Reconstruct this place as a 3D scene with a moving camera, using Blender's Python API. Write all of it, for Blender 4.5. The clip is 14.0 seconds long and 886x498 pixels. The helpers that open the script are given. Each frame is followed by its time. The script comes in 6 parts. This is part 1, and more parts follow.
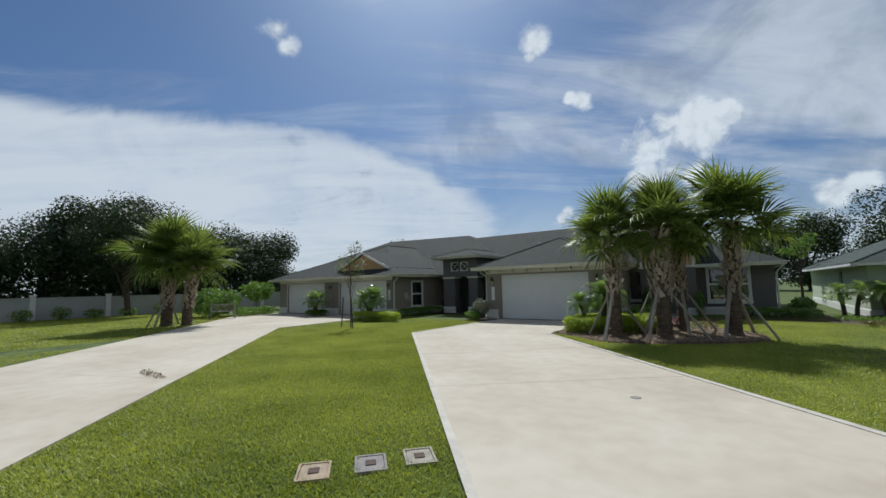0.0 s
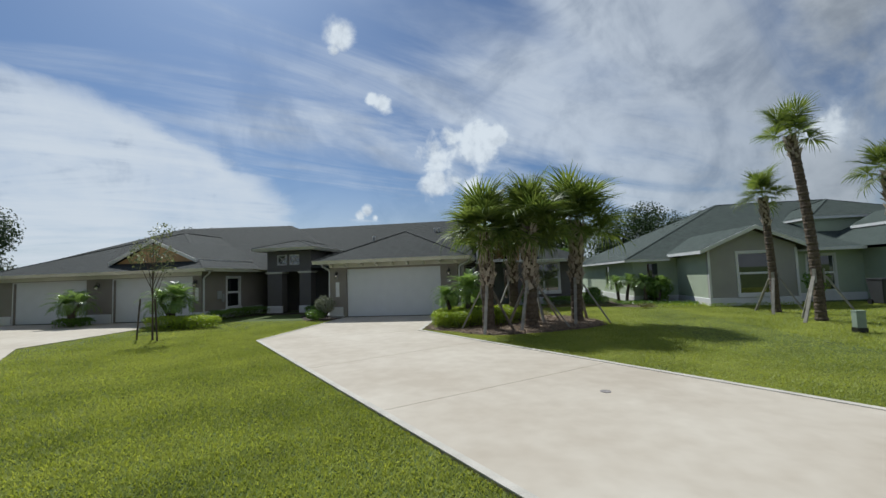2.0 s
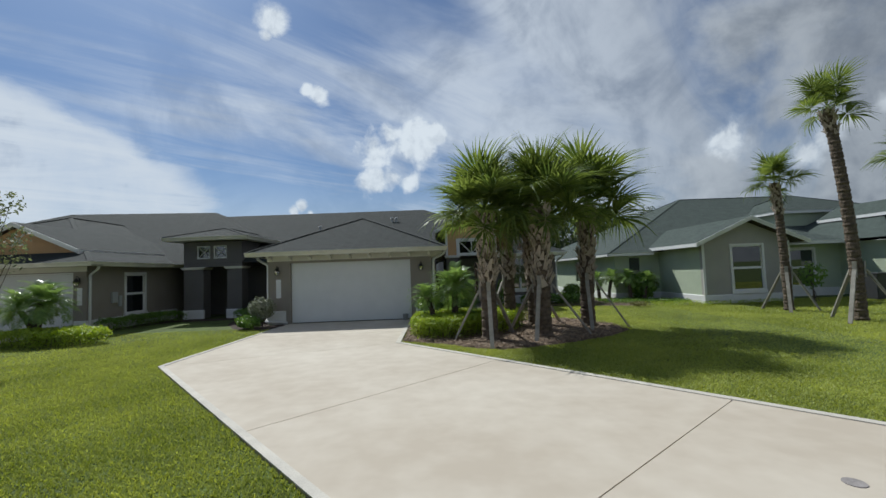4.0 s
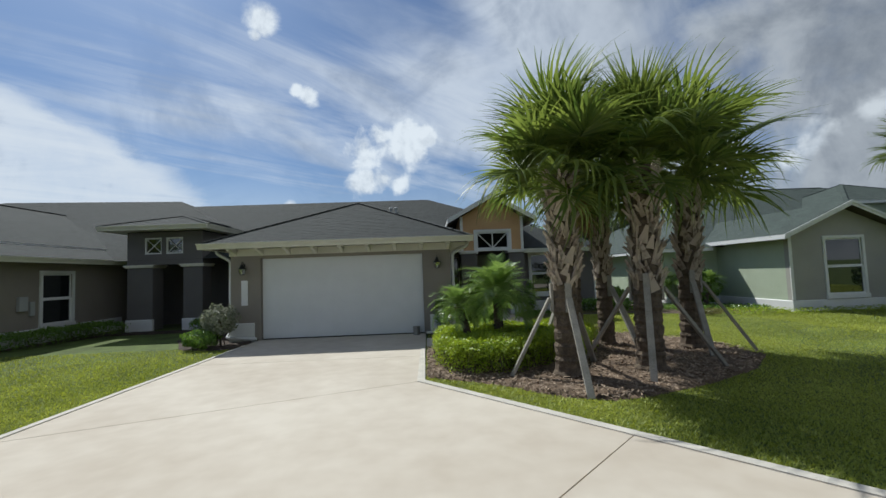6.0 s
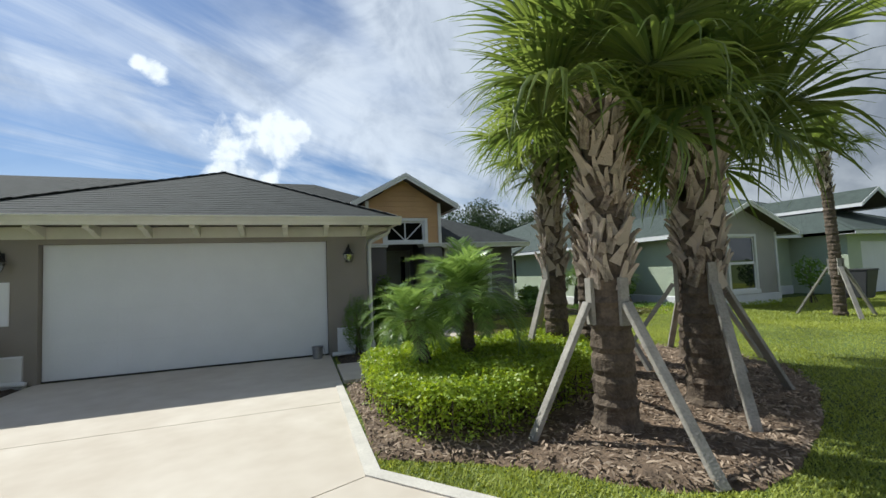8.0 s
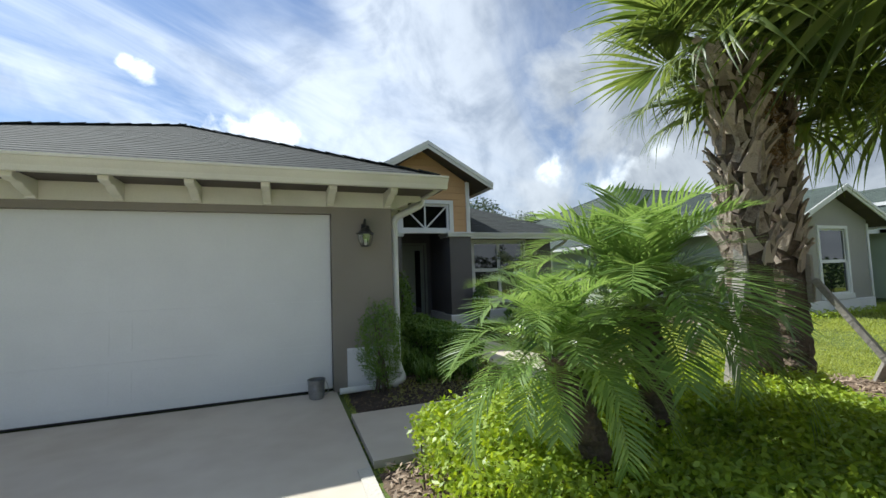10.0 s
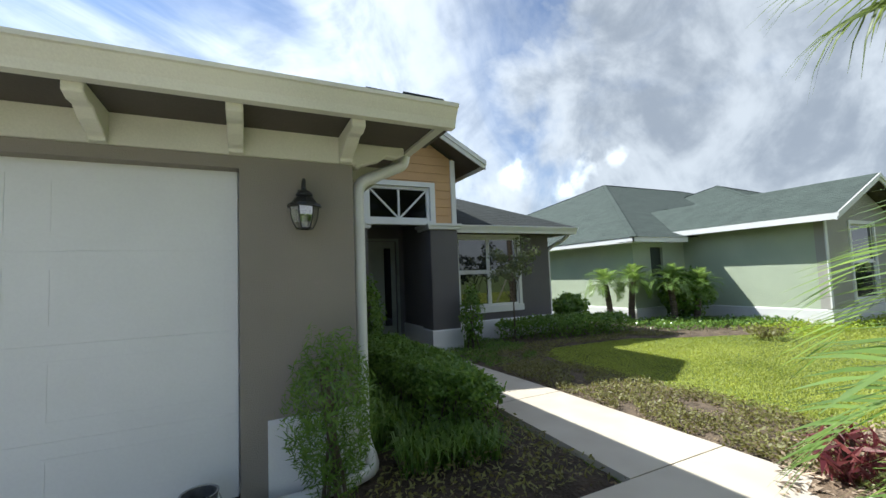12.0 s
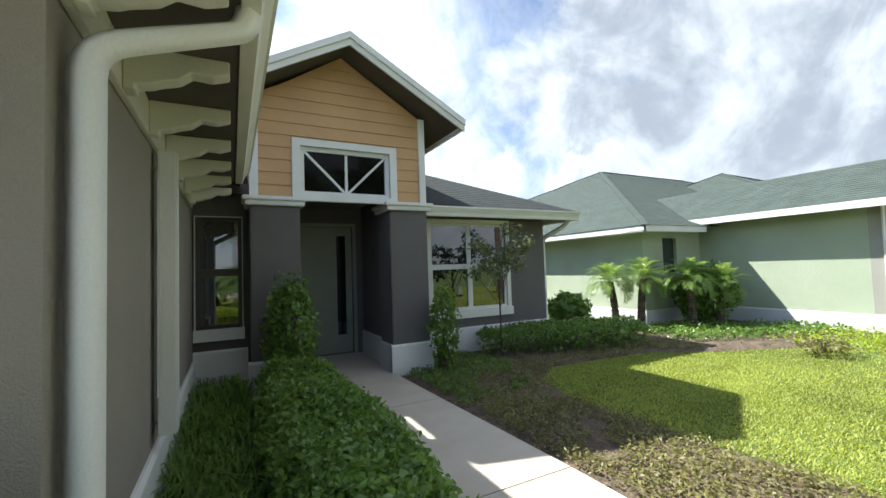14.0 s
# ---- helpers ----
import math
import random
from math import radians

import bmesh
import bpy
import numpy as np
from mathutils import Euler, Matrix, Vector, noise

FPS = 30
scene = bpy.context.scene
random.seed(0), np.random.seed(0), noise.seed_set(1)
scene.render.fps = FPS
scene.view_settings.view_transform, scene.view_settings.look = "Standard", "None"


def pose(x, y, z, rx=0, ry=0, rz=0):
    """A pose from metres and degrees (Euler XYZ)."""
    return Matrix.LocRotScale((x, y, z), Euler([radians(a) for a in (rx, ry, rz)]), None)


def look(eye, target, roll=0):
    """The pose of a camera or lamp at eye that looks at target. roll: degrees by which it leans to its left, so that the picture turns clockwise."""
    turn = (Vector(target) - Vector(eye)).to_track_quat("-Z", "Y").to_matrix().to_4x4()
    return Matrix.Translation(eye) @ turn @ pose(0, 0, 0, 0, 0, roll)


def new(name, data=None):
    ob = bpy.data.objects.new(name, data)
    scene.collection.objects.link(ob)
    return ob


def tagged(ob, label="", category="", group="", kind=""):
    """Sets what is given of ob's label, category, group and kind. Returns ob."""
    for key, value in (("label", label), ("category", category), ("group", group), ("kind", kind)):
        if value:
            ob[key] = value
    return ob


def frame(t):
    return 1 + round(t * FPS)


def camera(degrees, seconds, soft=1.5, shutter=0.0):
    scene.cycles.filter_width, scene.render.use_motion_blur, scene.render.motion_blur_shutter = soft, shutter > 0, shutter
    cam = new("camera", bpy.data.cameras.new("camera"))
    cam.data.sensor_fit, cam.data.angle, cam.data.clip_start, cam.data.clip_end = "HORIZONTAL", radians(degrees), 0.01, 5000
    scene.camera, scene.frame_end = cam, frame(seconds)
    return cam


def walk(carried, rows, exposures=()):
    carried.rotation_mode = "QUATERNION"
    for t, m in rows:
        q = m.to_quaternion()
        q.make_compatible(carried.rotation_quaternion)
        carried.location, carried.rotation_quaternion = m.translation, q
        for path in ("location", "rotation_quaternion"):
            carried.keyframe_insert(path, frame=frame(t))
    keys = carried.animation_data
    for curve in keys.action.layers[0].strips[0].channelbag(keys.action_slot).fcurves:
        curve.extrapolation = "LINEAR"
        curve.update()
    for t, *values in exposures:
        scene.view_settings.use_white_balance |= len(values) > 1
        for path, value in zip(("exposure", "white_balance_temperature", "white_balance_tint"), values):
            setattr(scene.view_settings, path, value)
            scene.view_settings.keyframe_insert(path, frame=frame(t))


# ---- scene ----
cam = camera(94.5, 14.0)
PATH = [
    (0, (9.619, -18.313, 1.65), (8.458, -16.695, 1.833), -1.4),
    (0.5, (8.997, -18.438, 1.669), (7.915, -16.764, 1.839), -1.1),
    (1, (8.35, -18.455, 1.715), (7.478, -16.663, 1.873), -1.4),
    (1.5, (7.61, -18.3, 1.681), (7.043, -16.387, 1.823), -2.0),
    (2, (6.936, -17.88, 1.665), (6.661, -15.904, 1.8), -2.0),
    (2.5, (6.435, -17.34, 1.679), (6.282, -15.35, 1.801), -2.0),
    (5, (4.847, -12.916, 1.605), (4.918, -10.921, 1.716), -2.2),
    (5.5, (4.653, -12.002, 1.598), (4.727, -10.007, 1.711), -2.2),
    (6, (4.484, -11.171, 1.575), (4.555, -9.176, 1.695), -2.1),
    (6.5, (4.247, -10.366, 1.518), (4.437, -8.379, 1.648), -1.9),
    (7, (4.031, -9.561, 1.486), (4.452, -7.61, 1.606), -2.1),
    (7.5, (3.909, -8.811, 1.481), (4.51, -6.907, 1.594), -2.2),
    (8, (3.826, -8.152, 1.482), (4.487, -6.268, 1.592), -2.3),
    (8.5, (3.79, -7.401, 1.41), (4.445, -5.515, 1.524), -2.2),
    (9, (3.783, -6.585, 1.346), (4.413, -4.691, 1.474), -2.3),
    (11.5, (4.121, -3.626, 1.373), (4.987, -1.827, 1.497), -1.9),
    (12, (4.346, -3.057, 1.39), (5.215, -1.26, 1.522), -2.2),
    (12.5, (4.607, -2.51, 1.384), (5.44, -0.697, 1.522), -2.1),
    (13, (4.876, -2.064, 1.405), (5.65, -0.224, 1.533), -2.1),
    (13.5, (5.199, -1.729, 1.384), (5.924, 0.131, 1.5), -2.1),
    (14, (5.493, -1.507, 1.438), (6.408, 0.269, 1.53), -1.9),
]
walk(cam, [(t, look(eye, target, roll)) for t, eye, target, roll in PATH],
     [(0, -0.08, 5960, 5), (2.5, -0.02, 5980, 5), (5, 0.02, 6000, 5), (6.5, 0.18, 6030, 5), (7.5, 0.36, 6060, 5), (9, 0.66, 6090, 5), (11.5, 1.02, 6010, 5), (12.5, 1.2, 6080, 5), (14, 1.56, 6200, 5)])

# ---- world and light ----
SUN = Vector((-0.53, 0.67, 1.0)).normalized()
world = bpy.data.worlds.new("sky")
scene.world = world
world.use_nodes = True
nt = world.node_tree
bg = nt.nodes["Background"]
sky = nt.nodes.new("ShaderNodeTexSky")
sky.sky_type, sky.sun_disc = "NISHITA", False
sky.sun_elevation, sky.sun_rotation = math.asin(SUN.z), math.atan2(SUN.x, SUN.y)
def wnode(kind, **props):
    n = nt.nodes.new(kind)
    for k, v in props.items():
        if k == "operation":
            n.operation = v
        elif k == "data_type":
            n.data_type = v
    return n


def wlink(a, b):
    if isinstance(a, (int, float)):
        b.default_value = a
    else:
        nt.links.new(a, b)


def wmath(op, a, b=0.0, c=0.0):
    n = wnode("ShaderNodeMath", operation=op)
    for i, v in enumerate((a, b, c)):
        wlink(v, n.inputs[i])
    return n.outputs[0]


def wstep(v, lo, hi):
    n = wnode("ShaderNodeMapRange")
    n.interpolation_type = "SMOOTHSTEP"
    wlink(v, n.inputs[0])
    n.inputs[1].default_value, n.inputs[2].default_value = lo, hi
    return n.outputs[0]


def wnoise(vec, scale, detail=6, rough=0.55, distort=0.0):
    n = wnode("ShaderNodeTexNoise")
    wlink(vec, n.inputs["Vector"])
    for k, v in (("Scale", scale), ("Detail", detail), ("Roughness", rough), ("Distortion", distort)):
        n.inputs[k].default_value = v
    return n.outputs[0]


# clouds: high streaks on a plane overhead, a broad white sheet with a crisp upper edge, heaped clouds, grey cover
ray = wnode("ShaderNodeTexCoord").outputs["Generated"]
sep = wnode("ShaderNodeSeparateXYZ")
nt.links.new(ray, sep.inputs[0])
dx, dy, dz = sep.outputs
den = wmath("ADD", wmath("MAXIMUM", dz, 0.03), 0.12)
px, py = wmath("DIVIDE", dx, den), wmath("DIVIDE", dy, den)
comb = wnode("ShaderNodeCombineXYZ")
wlink(wmath("MULTIPLY_ADD", px, 1.45, wmath("MULTIPLY", py, -1.75)), comb.inputs[0])
wlink(wmath("MULTIPLY_ADD", py, 0.40, wmath("MULTIPLY", px, 0.48)), comb.inputs[1])
streak = wnoise(comb.outputs[0], 0.72, 9, 0.6, 1.1)
veil = wnoise(comb.outputs[0], 0.5, 4, 0.5, 0.5)
az, el = wmath("ARCTAN2", dx, dy), wmath("ARCSINE", dz)
right = wstep(az, -0.25, 0.45)
cir = wstep(wmath("ADD", wmath("MULTIPLY_ADD", veil, 0.72, wmath("MULTIPLY", streak, 0.62)), wmath("MULTIPLY", right, 0.13)), 0.63, 0.90)
low = wnoise(ray, 5.0, 7, 0.6, 0.6)
# sheet: rounded end to the north-west, long tail westward
ua = wmath("ADD", az, 1.0)
u = wmath("MULTIPLY", ua, wmath("MULTIPLY_ADD", wstep(ua, -0.05, 0.05), 1.13, 0.80))
v = wmath("MULTIPLY", wmath("MAXIMUM", wmath("SUBTRACT", el, 0.12), 0.0), 4.0)
lens = wmath("ADD", wmath("MULTIPLY_ADD", u, u, wmath("MULTIPLY", v, v)), wmath("MULTIPLY", wmath("SUBTRACT", wmath("MULTIPLY_ADD", low, 0.55, wmath("MULTIPLY", streak, 0.45)), 0.5), 1.3))
sheet = wmath("MULTIPLY", wmath("SUBTRACT", 1.0, wstep(lens, 0.72, 1.08)), wmath("MULTIPLY", wstep(wmath("MULTIPLY_ADD", streak, 0.7, wmath("MULTIPLY", low, 0.5)), 0.40, 0.70), wstep(wmath("SUBTRACT", 1.25, lens), -0.1, 0.5)))
puff = wnoise(ray, 17.0, 6, 0.56, 0.2)
lift = wnode("ShaderNodeVectorMath", operation="ADD")
wlink(ray, lift.inputs[0])
lift.inputs[1].default_value = SUN * 0.016
puff_up = wnoise(lift.outputs[0], 17.0, 6, 0.56, 0.2)
heap = None
for ca, ce, r in ((-0.15, 0.290, 0.050), (-0.09, 0.295, 0.055), (-0.03, 0.305, 0.050), (-0.045, 0.350, 0.040), (0.0, 0.330, 0.036), (-0.105, 0.330, 0.036), (-0.15, 0.230, 0.036), (-0.10, 0.230, 0.040), (-0.07, 0.220, 0.030),
                  (-0.378, 0.536, 0.026), (-0.392, 0.512, 0.014), (-0.279, 0.412, 0.020), (-0.30, 0.42, 0.014), (-0.337, 0.152, 0.013), (-0.318, 0.163, 0.015), (-0.30, 0.148, 0.012), (0.785, 0.212, 0.030), (0.745, 0.190, 0.026), (0.148, 0.150, 0.036), (0.18, 0.16, 0.028),
                  (0.63, 0.245, 0.030), (0.80, 0.235, 0.030), (0.86, 0.25, 0.024), (-1.016, 0.558, 0.026), (-0.99, 0.530, 0.020)):
    dist = wnode("ShaderNodeVectorMath", operation="DISTANCE")
    wlink(ray, dist.inputs[0])
    dist.inputs[1].default_value = (math.sin(ca) * math.cos(ce), math.cos(ca) * math.cos(ce), math.sin(ce))
    one = wmath("SUBTRACT", 1.0, wmath("DIVIDE", dist.outputs["Value"], r * 1.3))
    heap = one if heap is None else wmath("MAXIMUM", heap, one)
billow = wnoise(ray, 8.0, 3, 0.5, 0.3)
heap = wstep(wmath("ADD", heap, wmath("ADD", wmath("MULTIPLY", wmath("SUBTRACT", puff, 0.5), 2.0), wmath("MULTIPLY", wmath("SUBTRACT", billow, 0.5), 1.7))), -0.05, 0.8)
bank = wnoise(ray, 2.6, 7, 0.56, 0.9)
# cover also added behind the camera, unseen, to brighten the shaded house fronts
around = wmath("MAXIMUM", right, wstep(wmath("MULTIPLY", dy, -1.0), -0.1, 0.4))
cover = wmath("MULTIPLY", wstep(wmath("ADD", bank, wmath("MULTIPLY", wstep(az, 0.25, 0.9), 0.32)), 0.50, 0.78), around)
thick = wmath("MAXIMUM", wmath("MAXIMUM", wmath("MULTIPLY", cir, 0.78), wmath("MULTIPLY_ADD", sheet, 0.3, wmath("MULTIPLY", wmath("SUBTRACT", 1.0, wstep(lens, 0.72, 1.05)), 0.64))), wmath("MAXIMUM", wmath("MULTIPLY", heap, 0.88), wmath("MULTIPLY", cover, 0.93)))
haze = wmath("SUBTRACT", 1.0, wstep(dz, 0.0, 0.30))
thick = wmath("MAXIMUM", thick, wmath("MULTIPLY", haze, 0.6))
grey = wnoise(ray, 4.2, 7, 0.55, 1.1)
tone = wnode("ShaderNodeMix", data_type="RGBA")
shade = wmath("ADD", wmath("MULTIPLY", puff, 0.25), wmath("MULTIPLY", grey, 0.85))
wlink(wstep(wmath("SUBTRACT", wmath("ADD", shade, wmath("MULTIPLY", sheet, 0.25)), wmath("MULTIPLY", right, 0.05)), 0.34, 0.62), tone.inputs[0])
tone.inputs[6].default_value, tone.inputs[7].default_value = (4.2, 4.5, 5.1, 1), (7.4, 7.6, 8.0, 1)
# thick grey cloud away from the sun
soft_ = wnode("ShaderNodeMix", data_type="RGBA")
wlink(wmath("MULTIPLY", wstep(az, 0.12, 0.9), 0.9), soft_.inputs[0])
nt.links.new(tone.outputs[2], soft_.inputs[6])
wide = wnode("ShaderNodeMix", data_type="RGBA")
wlink(wstep(wmath("MULTIPLY_ADD", puff, 0.3, wmath("MULTIPLY", grey, 0.7)), 0.36, 0.62), wide.inputs[0])
wide.inputs[6].default_value, wide.inputs[7].default_value = (2.0, 2.15, 2.42, 1), (3.9, 4.0, 4.2, 1)
nt.links.new(wide.outputs[2], soft_.inputs[7])
# heaps: white where they face the sun, grey underneath
lit = wnode("ShaderNodeMix", data_type="RGBA")
wlink(wstep(wmath("MULTIPLY_ADD", wmath("SUBTRACT", puff, puff_up), 1.8, 0.62), 0.05, 0.8), lit.inputs[0])
lit.inputs[6].default_value, lit.inputs[7].default_value = (4.9, 5.2, 5.7, 1), (9.0, 9.1, 9.2, 1)
clouds = wnode("ShaderNodeMix", data_type="RGBA")
wlink(wmath("MULTIPLY", heap, wmath("MULTIPLY_ADD", wstep(az, 0.45, 0.9), -0.45, 1.0)), clouds.inputs[0])
nt.links.new(soft_.outputs[2], clouds.inputs[6])
nt.links.new(lit.outputs[2], clouds.inputs[7])
blue = wnode("ShaderNodeMix", data_type="RGBA")
blue.blend_type = "MULTIPLY"
blue.inputs[0].default_value = 1.0
nt.links.new(sky.outputs[0], blue.inputs[6])
blue.inputs[7].default_value = (0.44, 0.55, 0.70, 1)
mixc = wnode("ShaderNodeMix", data_type="RGBA")
nt.links.new(thick, mixc.inputs[0])
nt.links.new(blue.outputs[2], mixc.inputs[6])
nt.links.new(clouds.outputs[2], mixc.inputs[7])
nt.links.new(mixc.outputs[2], bg.inputs[0])
bg.inputs[1].default_value = 0.09
sun = new("sun", bpy.data.lights.new("sun", "SUN"))
sun.data.energy, sun.data.angle, sun.data.color = 4.0, radians(0.6), (1, 0.95, 0.87)
sun.matrix_world = look(SUN * 60, (0, 0, 0))


# ---- materials ----
def mat(name, color, rough=0.8, var=0.15, scale=6.0, fine=60.0, bump=0.15, metal=0.0, hue=None, rand=0.0):
    """Painted or natural surface: colour varied at two scales, fine relief."""
    m = bpy.data.materials.new(name)
    m.use_nodes = True
    n, l = m.node_tree.nodes, m.node_tree.links
    b = n["Principled BSDF"]
    b.inputs["Roughness"].default_value, b.inputs["Metallic"].default_value = rough, metal
    geo = n.new("ShaderNodeTexCoord")
    a, f = n.new("ShaderNodeTexNoise"), n.new("ShaderNodeTexNoise")
    a.inputs["Scale"].default_value, f.inputs["Scale"].default_value = scale, fine
    a.inputs["Detail"].default_value = 5
    for t in (a, f):
        l.new(geo.outputs["Object"], t.inputs["Vector"])
    mix = n.new("ShaderNodeMix")
    mix.data_type = "RGBA"
    c2 = hue or tuple(c * (1 - 2 * var) for c in color)
    mix.inputs[6].default_value, mix.inputs[7].default_value = (*c2, 1), (*color, 1)
    add = n.new("ShaderNodeMath")
    add.operation = "MULTIPLY_ADD"
    l.new(f.outputs[0], add.inputs[0])
    add.inputs[1].default_value = 0.5
    ramp = n.new("ShaderNodeMapRange")
    ramp.inputs[1].default_value, ramp.inputs[2].default_value = 0.3, 0.7
    l.new(a.outputs[0], add.inputs[2])
    sub = n.new("ShaderNodeMath")
    sub.operation = "SUBTRACT"
    l.new(add.outputs[0], sub.inputs[0])
    sub.inputs[1].default_value = 0.25
    last = sub.outputs[0]
    if rand:
        info = n.new("ShaderNodeObjectInfo")
        r2 = n.new("ShaderNodeMath")
        r2.operation = "MULTIPLY_ADD"
        l.new(info.outputs["Random"], r2.inputs[0])
        r2.inputs[1].default_value = rand
        l.new(last, r2.inputs[2])
        last = r2.outputs[0]
    l.new(last, ramp.inputs[0])
    l.new(ramp.outputs[0], mix.inputs[0])
    l.new(mix.outputs[2], b.inputs["Base Color"])
    if bump:
        bn = n.new("ShaderNodeBump")
        bn.inputs["Strength"].default_value, bn.inputs["Distance"].default_value = bump, 0.02
        l.new(f.outputs[0], bn.inputs["Height"])
        l.new(bn.outputs[0], b.inputs["Normal"])
    return m


M_TAUPE = mat("taupe stucco", (0.30, 0.268, 0.23), 0.9, 0.06, 1.5, 140, 0.5)
M_SLATE = mat("slate stucco", (0.148, 0.139, 0.137), 0.9, 0.06, 1.5, 140, 0.5)
M_WHITE = mat("white paint", (0.75, 0.75, 0.74), 0.55, 0.05, 2, 90, 0.08)
M_CREAM = mat("cream trim paint", (0.72, 0.70, 0.60), 0.6, 0.07, 2, 90, 0.1)
M_SOFFIT = mat("brown soffit", (0.10, 0.085, 0.07), 0.8, 0.1, 3, 60, 0.1)
M_SHINGLE = mat("shingle", (0.030, 0.037, 0.036), 0.92, 0.2, 5, 26, 0.5)
M_SHINGLE2 = mat("green shingle", (0.066, 0.088, 0.077), 0.92, 0.15, 3.0, 45, 0.6)
M_ORANGE = mat("ochre siding paint", (0.58, 0.36, 0.18), 0.7, 0.06, 2, 50, 0.1)
M_SAGE = mat("sage stucco", (0.46, 0.52, 0.39), 0.9, 0.05, 1.5, 140, 0.5)
M_GREIGE = mat("greige stucco", (0.40, 0.385, 0.35), 0.9, 0.05, 1.5, 140, 0.5)
M_DOORW = mat("garage door paint", (0.72, 0.73, 0.73), 0.45, 0.03, 2, 60, 0.04)
M_CONC = mat("concrete", (0.59, 0.53, 0.445), 0.85, 0.14, 0.42, 3.2, 0.03, hue=(0.47, 0.405, 0.325))
M_EDGE = mat("concrete edge", (0.62, 0.58, 0.51), 0.85, 0.12, 3, 55, 0.3)
M_LAWN = mat("lawn soil", (0.12, 0.17, 0.03), 0.95, 0.3, 1.2, 30, 0.6)
M_MULCH = mat("bark mulch", (0.21, 0.145, 0.095), 0.95, 0.3, 6, 40, 1.0)
# white darkened in its colour for the tree shade on the boundary wall
M_FENCE = mat("shade-dimmed white paint", (0.42, 0.43, 0.43), 0.7, 0.06, 1, 50, 0.1)
M_DARK = mat("dark metal", (0.02, 0.02, 0.02), 0.4, 0.1, 10, 60, 0.05)
M_BRONZE = mat("bronze window frame", (0.06, 0.05, 0.045), 0.5, 0.05, 3, 40, 0.05)
M_DOORG = mat("grey-green entry door", (0.27, 0.30, 0.25), 0.5, 0.05, 3, 40, 0.05)
M_TRUNK = mat("palm trunk", (0.16, 0.12, 0.085), 0.95, 0.3, 9, 40, 0.8)


def glass(name, tint, rough=0.02):
    m = bpy.data.materials.new(name)
    m.use_nodes = True
    b = m.node_tree.nodes["Principled BSDF"]
    b.inputs["Base Color"].default_value = (*tint, 1)
    b.inputs["Roughness"].default_value = rough
    b.inputs["IOR"].default_value = 2.1
    return m


M_GLASS = glass("window glass", (0.012, 0.016, 0.016))
# transom pane: the dark interior behind it is put into its near-black colour
M_BLACKPANE = glass("black pane over dark interior", (0.004, 0.004, 0.005))
M_BLACKPANE.node_tree.nodes["Principled BSDF"].inputs["IOR"].default_value = 1.25


# ---- mesh helpers ----
def box(bm, x0, x1, y0, y1, z0, z1, bevel=0.0):
    r = bmesh.ops.create_cube(bm, size=1, matrix=Matrix.Translation(((x0 + x1) / 2, (y0 + y1) / 2, (z0 + z1) / 2)) @ Matrix.Diagonal((abs(x1 - x0), abs(y1 - y0), abs(z1 - z0), 1)))
    if bevel:
        es = {e for v in r["verts"] for e in v.link_edges}
        bmesh.ops.bevel(bm, geom=list(es), offset=bevel, segments=2, affect="EDGES")
    return bm


def quad(bm, *pts):
    return bm.faces.new([bm.verts.new(p) for p in pts])


def part(name, bm, material, parent=None, label=""):
    me = bpy.data.meshes.new(name)
    bm.normal_update()
    bm.to_mesh(me)
    bm.free()
    me.materials.append(material)
    ob = new(name, me)
    ob.parent = parent
    if label:
        tagged(ob, label)
    return ob


def boxes(name, material, parent, *bs, bevel=0.0, label=""):
    bm = bmesh.new()
    for b in bs:
        box(bm, *b, bevel=bevel)
    return part(name, bm, material, parent, label)


def wall_x(name, material, parent, y0, y1, x0, x1, z0, z1, holes=()):
    """Wall along x between y0 and y1, with holes (xa, xb, za, zb) right through."""
    bm = bmesh.new()
    xs = sorted({x0, x1, *(h[0] for h in holes), *(h[1] for h in holes)})
    zs = sorted({z0, z1, *(h[2] for h in holes), *(h[3] for h in holes)})
    for a, b in zip(xs, xs[1:]):
        for c, d in zip(zs, zs[1:]):
            if not any(h[0] <= (a + b) / 2 <= h[1] and h[2] <= (c + d) / 2 <= h[3] for h in holes):
                box(bm, a, b, y0, y1, c, d)
    bmesh.ops.remove_doubles(bm, verts=bm.verts, dist=1e-4)
    return part(name, bm, material, parent)


def wall_y(name, material, parent, x0, x1, y0, y1, z0, z1, holes=()):
    bm = bmesh.new()
    ys = sorted({y0, y1, *(h[0] for h in holes), *(h[1] for h in holes)})
    zs = sorted({z0, z1, *(h[2] for h in holes), *(h[3] for h in holes)})
    for a, b in zip(ys, ys[1:]):
        for c, d in zip(zs, zs[1:]):
            if not any(h[0] <= (a + b) / 2 <= h[1] and h[2] <= (c + d) / 2 <= h[3] for h in holes):
                box(bm, x0, x1, a, b, c, d)
    bmesh.ops.remove_doubles(bm, verts=bm.verts, dist=1e-4)
    return part(name, bm, material, parent)


def courses(bm, a, b, c, d, step=0.135, lift=0.004):
    """Shingle courses on the slope a-b (eave) to d-c (top; may meet in a point)."""
    a, b, c, d = map(Vector, (a, b, c, d))
    nrm = (b - a).cross(d - a if (d - a).length else c - a).normalized()
    n = max(2, int(max((d - a).project(nrm.cross(b - a).normalized()).length, (c - b).project(nrm.cross(b - a).normalized()).length) / step))
    for i in range(n):
        t, u = i / n, (i + 1) / n
        p, q, r, s = a.lerp(d, t), b.lerp(c, t), b.lerp(c, u), a.lerp(d, u)
        quad(bm, p + nrm * lift, q + nrm * lift, r, s)
        quad(bm, p, q, q + nrm * lift, p + nrm * lift)


